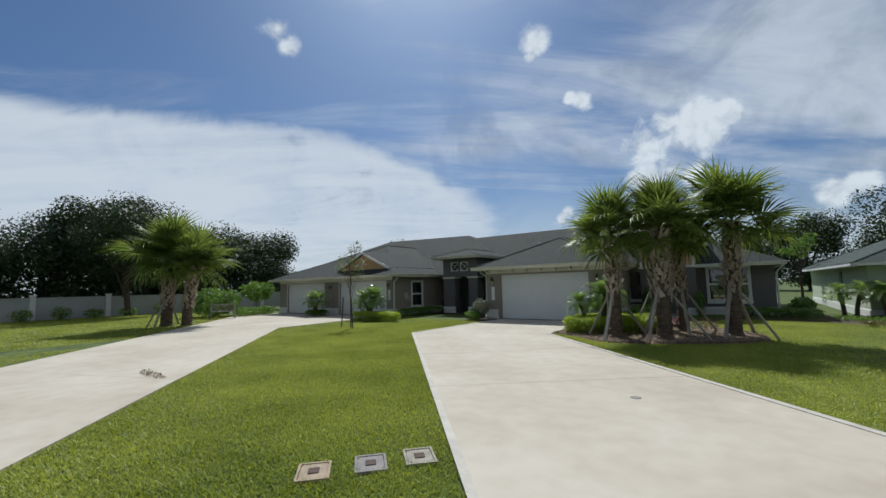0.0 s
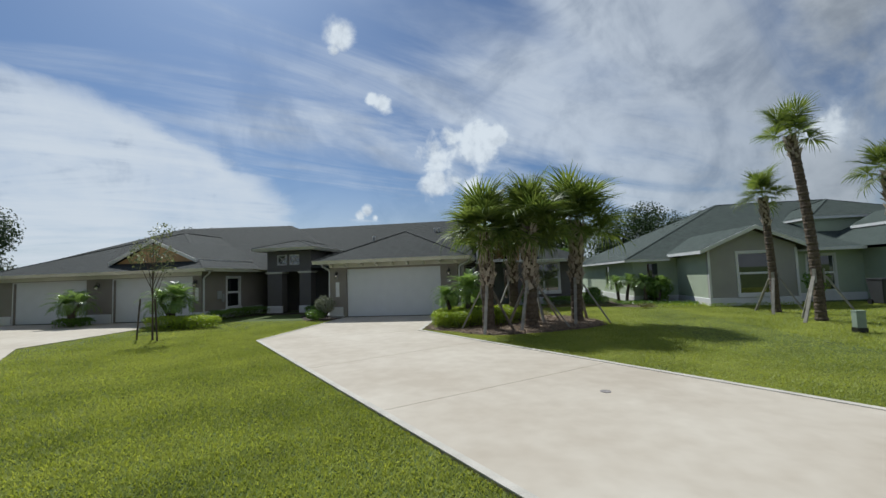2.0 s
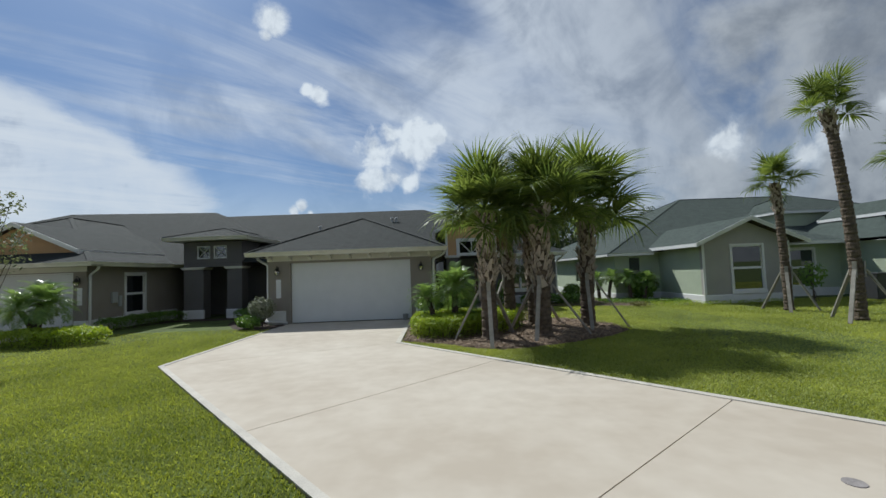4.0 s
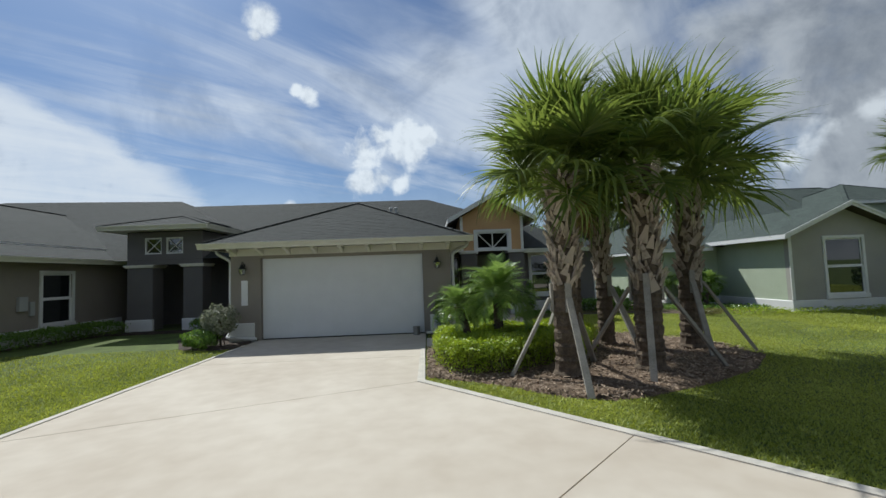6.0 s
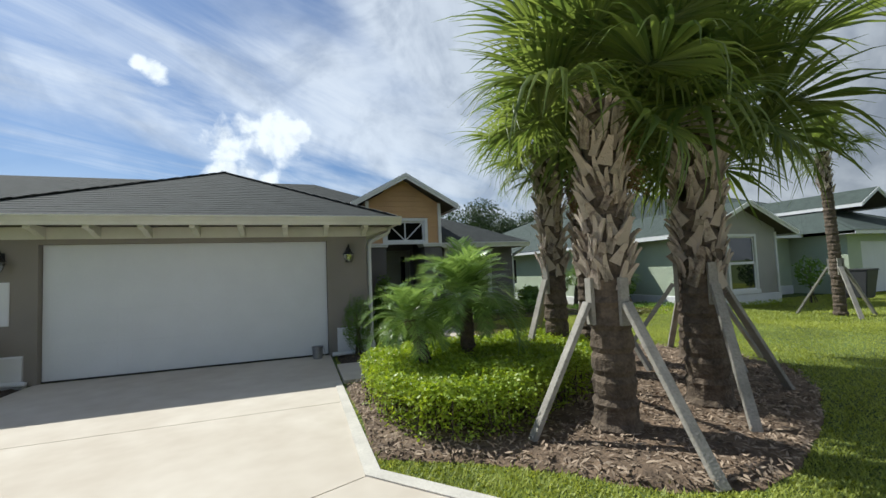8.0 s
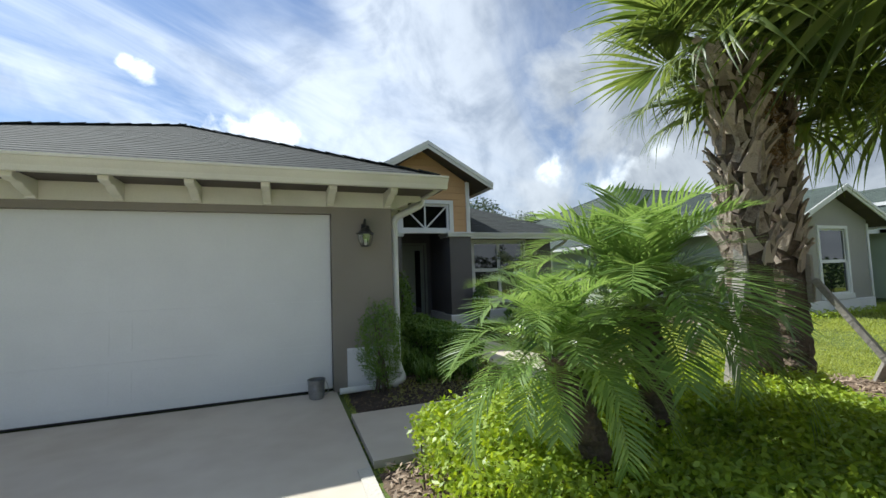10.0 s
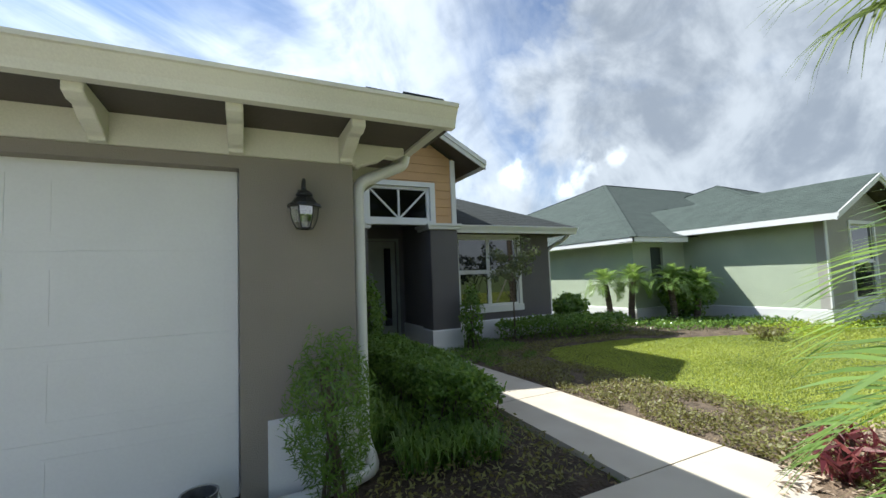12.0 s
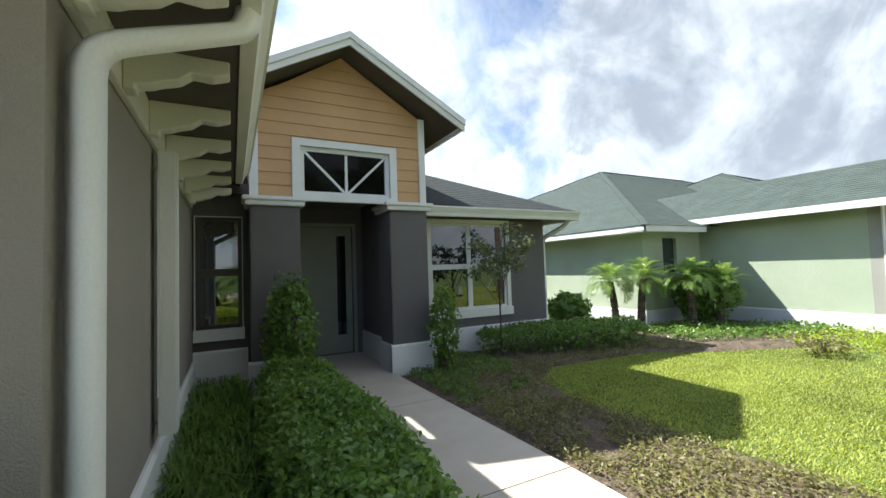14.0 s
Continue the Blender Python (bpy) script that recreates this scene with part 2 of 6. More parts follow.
def hip(name, material, parent, x0, x1, y0, y1, z, slope, ends=(1, 1)):
    """Hip roof over a rectangle of eaves."""
    w, d = x1 - x0, y1 - y0
    h = min(w, d) / 2
    bm = bmesh.new()

    def caps(p, q):
        for a, b in (((x0, y0, z), p), ((x0, y1, z), p if w > d else q), ((x1, y0, z), q if w > d else p), ((x1, y1, z), q), (p, q)):
            a, b = Vector(a), Vector(b)
            s = (b - a)
            if s.length < 0.1:
                continue
            m = Matrix.Translation((a + b) / 2 + Vector((0, 0, 0.005))) @ s.to_track_quat("Y", "Z").to_matrix().to_4x4()
            n = max(2, int(s.length / 0.3))
            for i in range(n):
                k = (i + 0.5) / n - 0.5
                bmesh.ops.create_cube(bm, size=1, matrix=m @ Matrix.Translation((0, k * s.length, 0.004)) @ Euler((0.05, 0, 0)).to_matrix().to_4x4() @ Matrix.Diagonal((0.17, s.length / n * 1.02, 0.014, 1)))
    if d >= w:
        e0, e1 = y0 + h * ends[0], y1 - h * ends[1]
        p, q = ((x0 + x1) / 2, e0, z + h * slope), ((x0 + x1) / 2, e1, z + h * slope)
        courses(bm, (x0, y0, z), (x1, y0, z), p, p)
        courses(bm, (x1, y1, z), (x0, y1, z), q, q)
        courses(bm, (x1, y0, z), (x1, y1, z), q, p)
        courses(bm, (x0, y1, z), (x0, y0, z), p, q)
        caps(p, q)
    else:
        e0, e1 = x0 + h * ends[0], x1 - h * ends[1]
        p, q = (e0, (y0 + y1) / 2, z + h * slope), (e1, (y0 + y1) / 2, z + h * slope)
        courses(bm, (x0, y0, z), (x1, y0, z), q, p)
        courses(bm, (x1, y1, z), (x0, y1, z), p, q)
        courses(bm, (x1, y0, z), (x1, y1, z), q, q)
        courses(bm, (x0, y1, z), (x0, y0, z), p, p)
        caps(p, q)
    return part(name, bm, material, parent)


# ---- ground ----
def thing(name, label, category, group="", kind="", at=(0, 0, 0)):
    ob = new(name)
    ob.empty_display_size = 0.2
    ob.location = at
    return tagged(ob, label, category, group, kind)


def slab(bm, pts, z0, z1):
    lo, hi = [bm.verts.new((x, y, z0)) for x, y in pts], [bm.verts.new((x, y, z1)) for x, y in pts]
    bm.faces.new(hi)
    bm.faces.new(lo[::-1])
    for i in range(len(pts)):
        j = (i + 1) % len(pts)
        bm.faces.new((lo[i], lo[j], hi[j], hi[i]))


def slab_part(name, pts, z0, z1, material, parent=None, label=""):
    bm = bmesh.new()
    slab(bm, pts, z0, z1)
    bmesh.ops.recalc_face_normals(bm, faces=bm.faces)
    return part(name, bm, material, parent, label)


bm = bmesh.new()
quad(bm, (-900, -900, -0.03), (900, -900, -0.03), (900, 900, -0.03), (-900, 900, -0.03))
ground = tagged(part("ground", bm, M_LAWN), "green mown lawn ground around the houses", "lawn", kind="structure")

# Driveway of the house: straight pad, then a diagonal run; slabs parted by joints
DG = Vector((0.672, -0.740))
PL, PR = Vector((-0.2, -6.72)), Vector((4.37, -4.97))


def off(p, k):
    return (p.x + DG.x * k, p.y + DG.y * k)


driveway = thing("driveway", "pale concrete driveway with stained joints leading to garage", "driveway", kind="structure")
G = 0.006
slab_part("slab", [(-0.06, -0.05), (-0.12, -3.1 + G), (4.35, -3.1 + G), (4.34, -0.05)], -0.1, 0, M_CONC, driveway)
slab_part("slab", [(-0.12, -3.1 - G), tuple(PL + Vector((0, G))), tuple(PR + Vector((0, G))), (4.35, -3.1 - G)], -0.1, 0, M_CONC, driveway)
for k0, l0, k1, l1 in ((0, 0, 3.05, 4.95), (3.05, 4.95, 6.65, 8.2), (6.65, 8.2, 11.4, 12.6), (11.4, 12.6, 16, 17.2), (16, 17.2, 24, 25.2)):
    r0, r1 = (k0, k1)
    slab_part("slab", [off(PL, l0 * 1.0 + G), off(PL, l1 - G), off(PR, r1 - G), off(PR, r0 + G)], -0.1, 0, M_CONC, driveway)
w = 0.09
nl = Vector((-0.740, -0.672))
slab_part("edge_strip", [(-0.08, -0.9), tuple(PL), (PL.x + w, PL.y + 0.04), (w - 0.08, -0.9)], -0.1, 0.012, M_EDGE, driveway, "pale raised concrete edge strip")
slab_part("edge_strip", [tuple(PL), off(PL, 25), tuple(Vector(off(PL, 25)) - nl * w), (PL.x + w, PL.y + 0.04)], -0.1, 0.012, M_EDGE, driveway)
slab_part("edge_strip", [(4.34 - w, -2.25), (4.34 - w, PR.y - 0.04), tuple(PR), (4.34, -2.25)], -0.1, 0.012, M_EDGE, driveway)
slab_part("edge_strip", [tuple(PR), (4.34 - w, PR.y - 0.04), tuple(Vector(off(PR, 24)) + nl * w), off(PR, 24)], -0.1, 0.012, M_EDGE, driveway)

walkway = thing("front_walkway", "pale concrete walkway bending to the entry", "walkway", kind="structure")
for pts in ([(4.375, -1.08), (4.375, -2.2), (5.9, -2.2), (5.9, -1.08)], [(5.912, -1.08), (5.912, -2.2), (7.6, -2.2), (7.6, -1.08)],
            [(6.6, -1.068), (7.6, -1.068), (7.58, 0.7), (6.68, 0.7)], [(6.68, 0.712), (7.58, 0.712), (7.5, 2.55), (6.62, 2.55)], [(6.62, 2.562), (7.5, 2.562), (7.44, 4.1), (6.55, 4.1)],
            [(5.95, 4.1), (7.5, 4.1), (7.5, 6.5), (5.95, 6.5)]):
    slab_part("slab", pts, -0.1, 0.025, M_CONC, walkway)

left_drive = thing("left_driveway", "pale concrete driveway of the neighbouring unit", "driveway", kind="structure")
slab_part("slab", [(-7.45, -3.2), (-7.2, -7.6), (-14.6, -7.2), (-18.2, -4.0), (-18.2, -0.6), (-8.0, -0.6), (-8.0, -2.8)], -0.1, -0.002, M_CONC, left_drive)
slab_part("slab", [(-7.2, -7.61), (0.7, -14.75), (-4.4, -16.7), (-14.6, -7.21)], -0.1, -0.002, M_CONC, left_drive)
slab_part("slab", [(0.7, -14.76), (13.7, -26.5), (5.5, -26.5), (-4.4, -16.71)], -0.1, -0.002, M_CONC, left_drive)

# ---- house ----
house = thing("house", "dark taupe stucco single-storey house with hip roof", "house")


def sash_window(parent, axis, u0, u1, z0, z1, v, out, trim=0.09, sashes=1, sill=True, proud=0.035, frame_paint=None):
    """Single-hung window in a wall along axis 'x' or 'y' at plane v; out: -1 or 1, the way it faces."""
    def bx(bm, a, b, c, d, e, f):
        lo, hi = sorted((v + out * c, v + out * d))
        if axis == "x":
            box(bm, a, b, lo, hi, e, f)
        else:
            box(bm, lo, hi, a, b, e, f)
    bm = bmesh.new()
    t = trim
    bx(bm, u0, u1, 0, proud, z1, z1 + t)
    win = part("window", bm, M_WHITE, parent, "white-framed single-hung window")
    for a, b in ((u0 - t, u0), (u1, u1 + t)):
        bm = bmesh.new()
        bx(bm, a, b, 0, proud, z0 - t, z1 + t)
        part("casing", bm, M_WHITE, win)
    bm = bmesh.new()
    wd = (u1 - u0) / sashes
    zm = (z0 + z1) / 2
    for i in range(sashes):
        a, b = u0 + i * wd, u0 + (i + 1) * wd
        for c, d in ((z0, zm), (zm, z1)):
            o = 0.0 if c == z0 else -0.025
            bx(bm, a, a + 0.045, o - 0.04, o, c, d)
            bx(bm, b - 0.045, b, o - 0.04, o, c, d)
            bx(bm, a + 0.045, b - 0.045, o - 0.04, o, c, c + 0.045)
            bx(bm, a + 0.045, b - 0.045, o - 0.04, o, d - 0.045, d)
    part("frame", bm, frame_paint or M_WHITE, win)
    for i in range(sashes):
        a, b = u0 + i * wd, u0 + (i + 1) * wd
        for c, d in ((z0, zm), (zm, z1)):
            bm = bmesh.new()
            bx(bm, a + 0.04, b - 0.04, -0.05, -0.03, c + 0.04, d - 0.04)
            part("pane", bm, M_GLASS, win)
    if sill:
        bm = bmesh.new()
        bx(bm, u0 - t - 0.012, u1 + t + 0.012, 0, max(0.07, proud + 0.01), z0 - 0.14, z0)
        part("sill", bm, M_WHITE, win)
    return win


def prism(bm, prof, axis, u0, u1, v, out=1):
    """Extrude a profile of (d, z) pairs, d measured outwards from plane v, along axis from u0 to u1."""
    def p(u, d, z):
        return (u, v + out * d, z) if axis == "x" else (v + out * d, u, z)
    a, b = [bm.verts.new(p(u0, d, z)) for d, z in prof], [bm.verts.new(p(u1, d, z)) for d, z in prof]
    bm.faces.new(a)
    bm.faces.new(b[::-1])
    for i in range(len(prof)):
        j = (i + 1) % len(prof)
        bm.faces.new((a[i], b[i], b[j], a[j]))
    bmesh.ops.recalc_face_normals(bm, faces=bm.faces)


def eave(parent, axis, u0, u1, v, out, wall, z, material, soffit=M_SOFFIT, gutter=True, s0=None):
    """Gutter (or fascia board) along an eave edge at plane v, with its soffit back to the wall plane."""
    bm = bmesh.new()
    if gutter:
        prism(bm, [(-0.02, z - 0.15), (0.045, z - 0.15), (0.06, z - 0.10), (0.085, z - 0.06), (0.10, z - 0.03), (0.115, z - 0.025), (0.115, z), (-0.02, z)], axis, u0, u1, v, out)
    else:
        prism(bm, [(-0.03, z - 0.14), (0.0, z - 0.14), (0.0, z), (-0.03, z)], axis, u0, u1, v, out)
    part("gutter" if gutter else "fascia", bm, material, parent)
    bm = bmesh.new()
    d = abs(v - wall)
    prism(bm, [(0.0, z - 0.13), (d - 0.022, z - 0.13), (d - 0.022, z - 0.115), (0.0, z - 0.115)], axis, u0 if s0 is None else s0, u1, wall, out)
    part("soffit", bm, soffit, parent)


def bracket_row(parent, axis, us, wall, out, z, reach=0.46):
    me = None
    for u in us:
        if me is None:
            bm = bmesh.new()
            prism(bm, [(0, z - 0.13), (reach, z - 0.13), (reach, z - 0.19), (reach - 0.07, z - 0.215), (reach - 0.15, z - 0.21), (0.20, z - 0.25), (0.13, z - 0.27), (0.10, z - 0.285), (0.045, z - 0.295), (0.045, z - 0.32), (0, z - 0.32)], axis, -0.045, 0.045, 0, out)
            bmesh.ops.bevel(bm, geom=list(bm.edges), offset=0.006, segments=1, affect="EDGES")
            ob = part("bracket", bm, M_CREAM, parent)
            me = ob.data
        else:
            ob = new("bracket", me)
            ob.parent = parent
        ob.location = (u, wall, 0) if axis == "x" else (wall, u, 0)


def pipe(name, pts, r, material, parent, label="", square=True):
    """Square-section downspout with soft elbows."""
    cu = bpy.data.curves.new(name, "CURVE")
    cu.dimensions, cu.bevel_depth, cu.bevel_resolution = "3D", r, 0 if square else 4
    sp = cu.splines.new("POLY")
    smooth = [Vector(pts[0])]
    for a, b, c in zip(pts, pts[1:], pts[2:]):
        a, b, c = map(Vector, (a, b, c))
        k = min(0.09, (b - a).length / 2, (c - b).length / 2)
        p, q = b + (a - b).normalized() * k, b + (c - b).normalized() * k
        smooth += [p.lerp(b, t).lerp(b.lerp(q, t), t) for t in (0, 0.25, 0.5, 0.75, 1)]
    smooth.append(Vector(pts[-1]))
    sp.points.add(len(smooth) - 1)
    for s, p in zip(sp.points, smooth):
        s.co = (*p, 1)
    cu.use_fill_caps = True
    tmp = bpy.data.objects.new("tmp", cu)
    me = bpy.data.meshes.new_from_object(tmp)
    bpy.data.objects.remove(tmp)
    me.name = name
    me.materials.clear()
    me.materials.append(material)
    ob = new(name, me)
    ob.parent = parent
    return tagged(ob, label) if label else ob


def garage_door(parent, x0, x1, z1, y):
    """Sectional door: four sections, each with long stamped panels."""
    door = boxes("garage_door", M_DOORW, parent, (x0, x1, y + 0.05, y + 0.09, 0.015, z1), label="white sectional garage door")
    h = (z1 - 0.02) / 4
    n = 4
    me = None
    for i in range(4):
        bm = bmesh.new()
        z = 0.02 + i * h
        box(bm, x0 + 0.01, x1 - 0.01, y + 0.012, y + 0.048, z + 0.0004, z + h - 0.0004, bevel=0.0012)
        for j in range(n):
            wd = (x1 - x0) / n
            a, b, c, d = x0 + j * wd + 0.09, x0 + (j + 1) * wd - 0.09, z + 0.09, z + h - 0.09
            # stamped rim and slightly raised field
            for q in ((a, b, c, c + 0.02), (a, b, d - 0.02, d), (a, a + 0.02, c + 0.02, d - 0.02), (b - 0.02, b, c + 0.02, d - 0.02)):
                box(bm, q[0], q[1], y + 0.009, y + 0.0125, q[2], q[3])
        part("section", bm, M_DOORW, door)
    boxes("bottom_seal", M_DARK, door, (x0, x1, y + 0.01, y + 0.05, 0.0, 0.02), label="black rubber bottom seal")
    return door


def plinth(parent, axis, u0, u1, v, out, z=0.5, proud=0.035):
    bm = bmesh.new()
    prism(bm, [(-0.05, -0.1), (proud, -0.1), (proud, z - 0.025), (proud - 0.02, z), (-0.05, z)], axis, u0, u1, v, out)
    return part("plinth", bm, M_WHITE, parent, "white painted stucco plinth band")


def planks(parent, material, x0, x1, y, z0, top, step=0.165):
    """Lapped siding boards on a gable face; top(x) gives the slope's height."""
    z = z0
    while True:
        a, b = z, z + step
        pts = []
        xs = [x0 + (x1 - x0) * i / 40 for i in range(41)]
        inside = [x for x in xs if top(x) > a + 0.01]
        if not inside:
            break
        bm = bmesh.new()
        lo, hi, lob, hib = [], [], [], []
        for x in inside:
            t = min(b, top(x))
            lo.append(bm.verts.new((x, y - 0.022, a)))
            hi.append(bm.verts.new((x, y - 0.006, t)))
            lob.append(bm.verts.new((x, y + 0.01, a)))
        for i in range(len(inside) - 1):
            bm.faces.new((lo[i], lo[i + 1], hi[i + 1], hi[i]))
            bm.faces.new((lob[i], lob[i + 1], lo[i + 1], lo[i]))
        part("siding_board", bm, material, parent)
        z = b


def gable_roof(parent, xc, hw, y0, y1, zp, slope, material, rake=M_WHITE, th=0.10):
    """Two slopes with ridge along y; rake boards at the front."""
    bm = bmesh.new()
    ze = zp - hw * slope
    courses(bm, (xc + hw, y0, ze), (xc + hw, y1, ze), (xc, y1, zp), (xc, y0, zp))
    courses(bm, (xc - hw, y1, ze), (xc - hw, y0, ze), (xc, y0, zp), (xc, y1, zp))
    part("roof", bm, material, parent)
    for s in (1, -1):
        bm = bmesh.new()
        for a, b, c in ((0.0, 0.17, 0.03), (-0.03, 0.09, 0.0)):
            v = [(xc, zp - 0.006), (xc + s * hw, ze - 0.006), (xc + s * hw, ze - b), (xc, zp - b)]
            f = [bm.verts.new((x, y0 + a, z)) for x, z in v]
            g = [bm.verts.new((x, y0 + c, z)) for x, z in v]
            bm.faces.new(f), bm.faces.new(g[::-1])
            for i in range(4):
                j = (i + 1) % 4
                bm.faces.new((f[i], g[i], g[j], f[j]))
        bmesh.ops.recalc_face_normals(bm, faces=bm.faces)
        part("rake_board", bm, rake, parent)
        bm = bmesh.new()
        v = [(xc, zp - th), (xc + s * hw, ze - th)]
        quad(bm, (v[0][0], y0 + 0.03, v[0][1]), (v[1][0], y0 + 0.03, v[1][1]), (v[1][0], y1, v[1][1]), (v[0][0], y1, v[0][1]))
        part("soffit", bm, M_SOFFIT, parent)
        bm = bmesh.new()
        xe = xc + s * hw
        box(bm, min(xe, xe - s * 0.03), max(xe, xe - s * 0.03), y0 + 0.03, y1, ze - 0.15, ze - 0.006)
        part("fascia", bm, rake, parent)


# garage block
GX0, GX1, GY, EZ = -0.78, 5.06, -0.1, 2.55
wall_x("wall", M_TAUPE, house, GY, GY + 0.22, GX0, GX1, 0, 2.44, [(0, 4.31, 0, 2.15)])
wall_y("wall", M_TAUPE, house, GX1 - 0.22, GX1, GY + 0.22, 4.3, 0, 2.44, [(1.62, 2.1, 0.7, 2.08)])
wall_y("wall", M_TAUPE, house, GX0, GX0 + 0.22, GY + 0.22, 6.0, 0, 2.44)
garage_door(house, 0, 4.31, 2.15, 0.0)
plinth(house, "x", GX0 - 0.035, -0.16, GY, -1, 0.46)
plinth(house, "x", 4.47, GX1 + 0.035, GY, -1, 0.5)
plinth(house, "y", GY, 4.3, GX1, 1, 0.42)
sash_window(house, "y", 1.62, 2.1, 0.7, 2.08, GX1, 1, trim=0.04, proud=0.015)
shutter = boxes("storm_shutter", M_WHITE, house, (GX1 + 0.036, GX1 + 0.05, 1.46, 1.57, 0.5, 2.21), label="white folded storm shutter stacked beside the window")
for i in range(6):
    boxes("slat", M_WHITE, shutter, (GX1 + 0.051, GX1 + 0.125 + 0.008 * (i % 2), 1.465 + i * 0.017, 1.475 + i * 0.017, 0.5, 2.21))
# cream frieze under the soffit, brackets, gutters
boxes("frieze", M_CREAM, house, (GX0 - 0.03, GX1 + 0.03, GY - 0.03, GY - 0.001, 2.23, 2.42), bevel=0.004)
boxes("frieze", M_CREAM, house, (GX1 + 0.001, GX1 + 0.03, GY, 4.0, 2.23, 2.42), bevel=0.004)
bracket_row(house, "x", [5.0 - 0.705 * i for i in range(9)], GY - 0.03, -1, EZ, 0.42)
bracket_row(house, "y", [0.0 + 0.62 * i for i in range(7)], GX1 + 0.03, 1, EZ, 0.4)
EX0, EX1, EY = -1.27, 5.55, -0.58
eave(house, "x", EX0 - 0.1, EX1 + 0.1, EY, -1, GY, EZ, M_CREAM)
eave(house, "y", EY, 3.3, EX1, 1, GX1, EZ, M_CREAM, s0=GY)
eave(house, "y", EY, 5.5, EX0, -1, GX0, EZ, M_CREAM, s0=GY)
hip("roof", M_SHINGLE, house, EX0 - 0.04, EX1 + 0.04, EY - 0.05, 16, EZ + 0.005, 0.445)
pipe("downspout", [(5.56, 0.12, 2.42), (5.54, 0.12, 2.33), (5.12, 0.0, 2.12), (5.12, 0.0, 0.22), (5.16, -0.16, 0.06), (4.9, -0.26, 0.05), (4.36, -0.28, 0.045)], 0.048, M_WHITE, house, "white square downspout")
pipe("downspout", [(-1.26, 0.12, 2.42), (-1.24, 0.12, 2.33), (-0.83, 0.0, 2.12), (-0.83, 0.0, 0.22), (-0.88, -0.16, 0.1), (-0.7, -0.2, 0.09), (-0.08, -0.2, 0.05)], 0.048, M_WHITE, house, "white square downspout")
boxes("number_plaque", M_WHITE, house, (-0.5, -0.33, GY - 0.025, GY - 0.001, 0.92, 1.58), bevel=0.006, label="white vertical number plaque")

# recess with a window beside the entry
RY = 4.3
wall_x("wall", M_SLATE, house, RY, RY + 0.2, GX1 - 0.22, 5.68, 0, 2.6, [(5.09, 5.6, 0.78, 2.16)])
plinth(house, "x", GX1, 5.66, RY, -1, 0.52)
sash_window(house, "x", 5.09, 5.6, 0.78, 2.16, RY, -1, trim=0.012, frame_paint=M_BRONZE)

# entry: two piers, siding gable with a fanned transom
EN = 3.88
for a, b in ((5.68, 6.26), (7.45, 8.02)):
    bm = bmesh.new()
    box(bm, a, b, EN, EN + 0.5, 0, 2.27, bevel=0.012)
    part("pier", bm, M_SLATE, house)
    plinth(house, "x", a - 0.03, b + 0.03, EN, -1, 0.4, 0.03)
    boxes("pier_cap", M_WHITE, house, (a - 0.05, b + 0.05, EN - 0.05, EN + 0.55, 2.27, 2.33), (a - 0.08, b + 0.08, EN - 0.08, EN + 0.58, 2.33, 2.38), bevel=0.01)
plinth(house, "y", EN, EN + 0.5, 7.45, -1, 0.4, 0.03)
plinth(house, "y", EN + 0.5, 5.6, 7.54, -1, 0.4, 0.03)
wall_y("wall", M_SLATE, house, 7.54, 8.02, EN + 0.5, 5.8, 0, 2.6)
wall_y("wall", M_SLATE, house, 5.68, 6.2, EN + 0.5, 5.8, 0, 2.6)
wall_x("wall", M_SLATE, house, 5.6, 5.8, 6.2, 7.54, 0, 2.6, [(6.44, 7.36, 0.03, 2.2)])
boxes("ceiling", M_SLATE, house, (6.26, 7.45, EN + 0.12, 5.6, 2.5, 2.54))
door = boxes("entry_door", M_DOORG, house, (6.44, 7.36, 5.66, 5.71, 0.04, 2.2), label="grey-green panelled entry door with narrow glass")
boxes("pane", M_GLASS, door, (7.1, 7.25, 5.645, 5.66, 0.35, 2.05), label="tall narrow dark glass strip")
boxes("panel", M_DOORG, door, (6.53, 6.99, 5.65, 5.661, 0.25, 0.95), (6.53, 6.99, 5.65, 5.661, 1.08, 2.02), bevel=0.004)
boxes("handle", M_DARK, door, (6.50, 6.54, 5.59, 5.63, 0.98, 1.1), (6.505, 6.535, 5.63, 5.661, 1.02, 1.05), label="dark metal lever handle")
boxes("door_trim", M_DOORG, house, (6.38, 6.435, 5.57, 5.6, 0.03, 2.26), (7.365, 7.42, 5.57, 5.6, 0.03, 2.26), (6.435, 7.365, 5.57, 5.6, 2.205, 2.26))
SL, GP, GC = 0.555, 4.43, 6.82
top = lambda x: GP - 0.17 - abs(x - GC) * SL
wall_x("gable_wall", M_ORANGE, house, EN + 0.04, EN + 0.16, 5.7, 8.0, 2.38, 3.6, [(6.27, 7.47, 2.43, 3.06)])
bm = bmesh.new()
quad(bm, (5.7, EN + 0.04, 3.6), (8.0, EN + 0.04, 3.6), (GC, EN + 0.04, GP - 0.1))
part("gable_wall", bm, M_ORANGE, house)
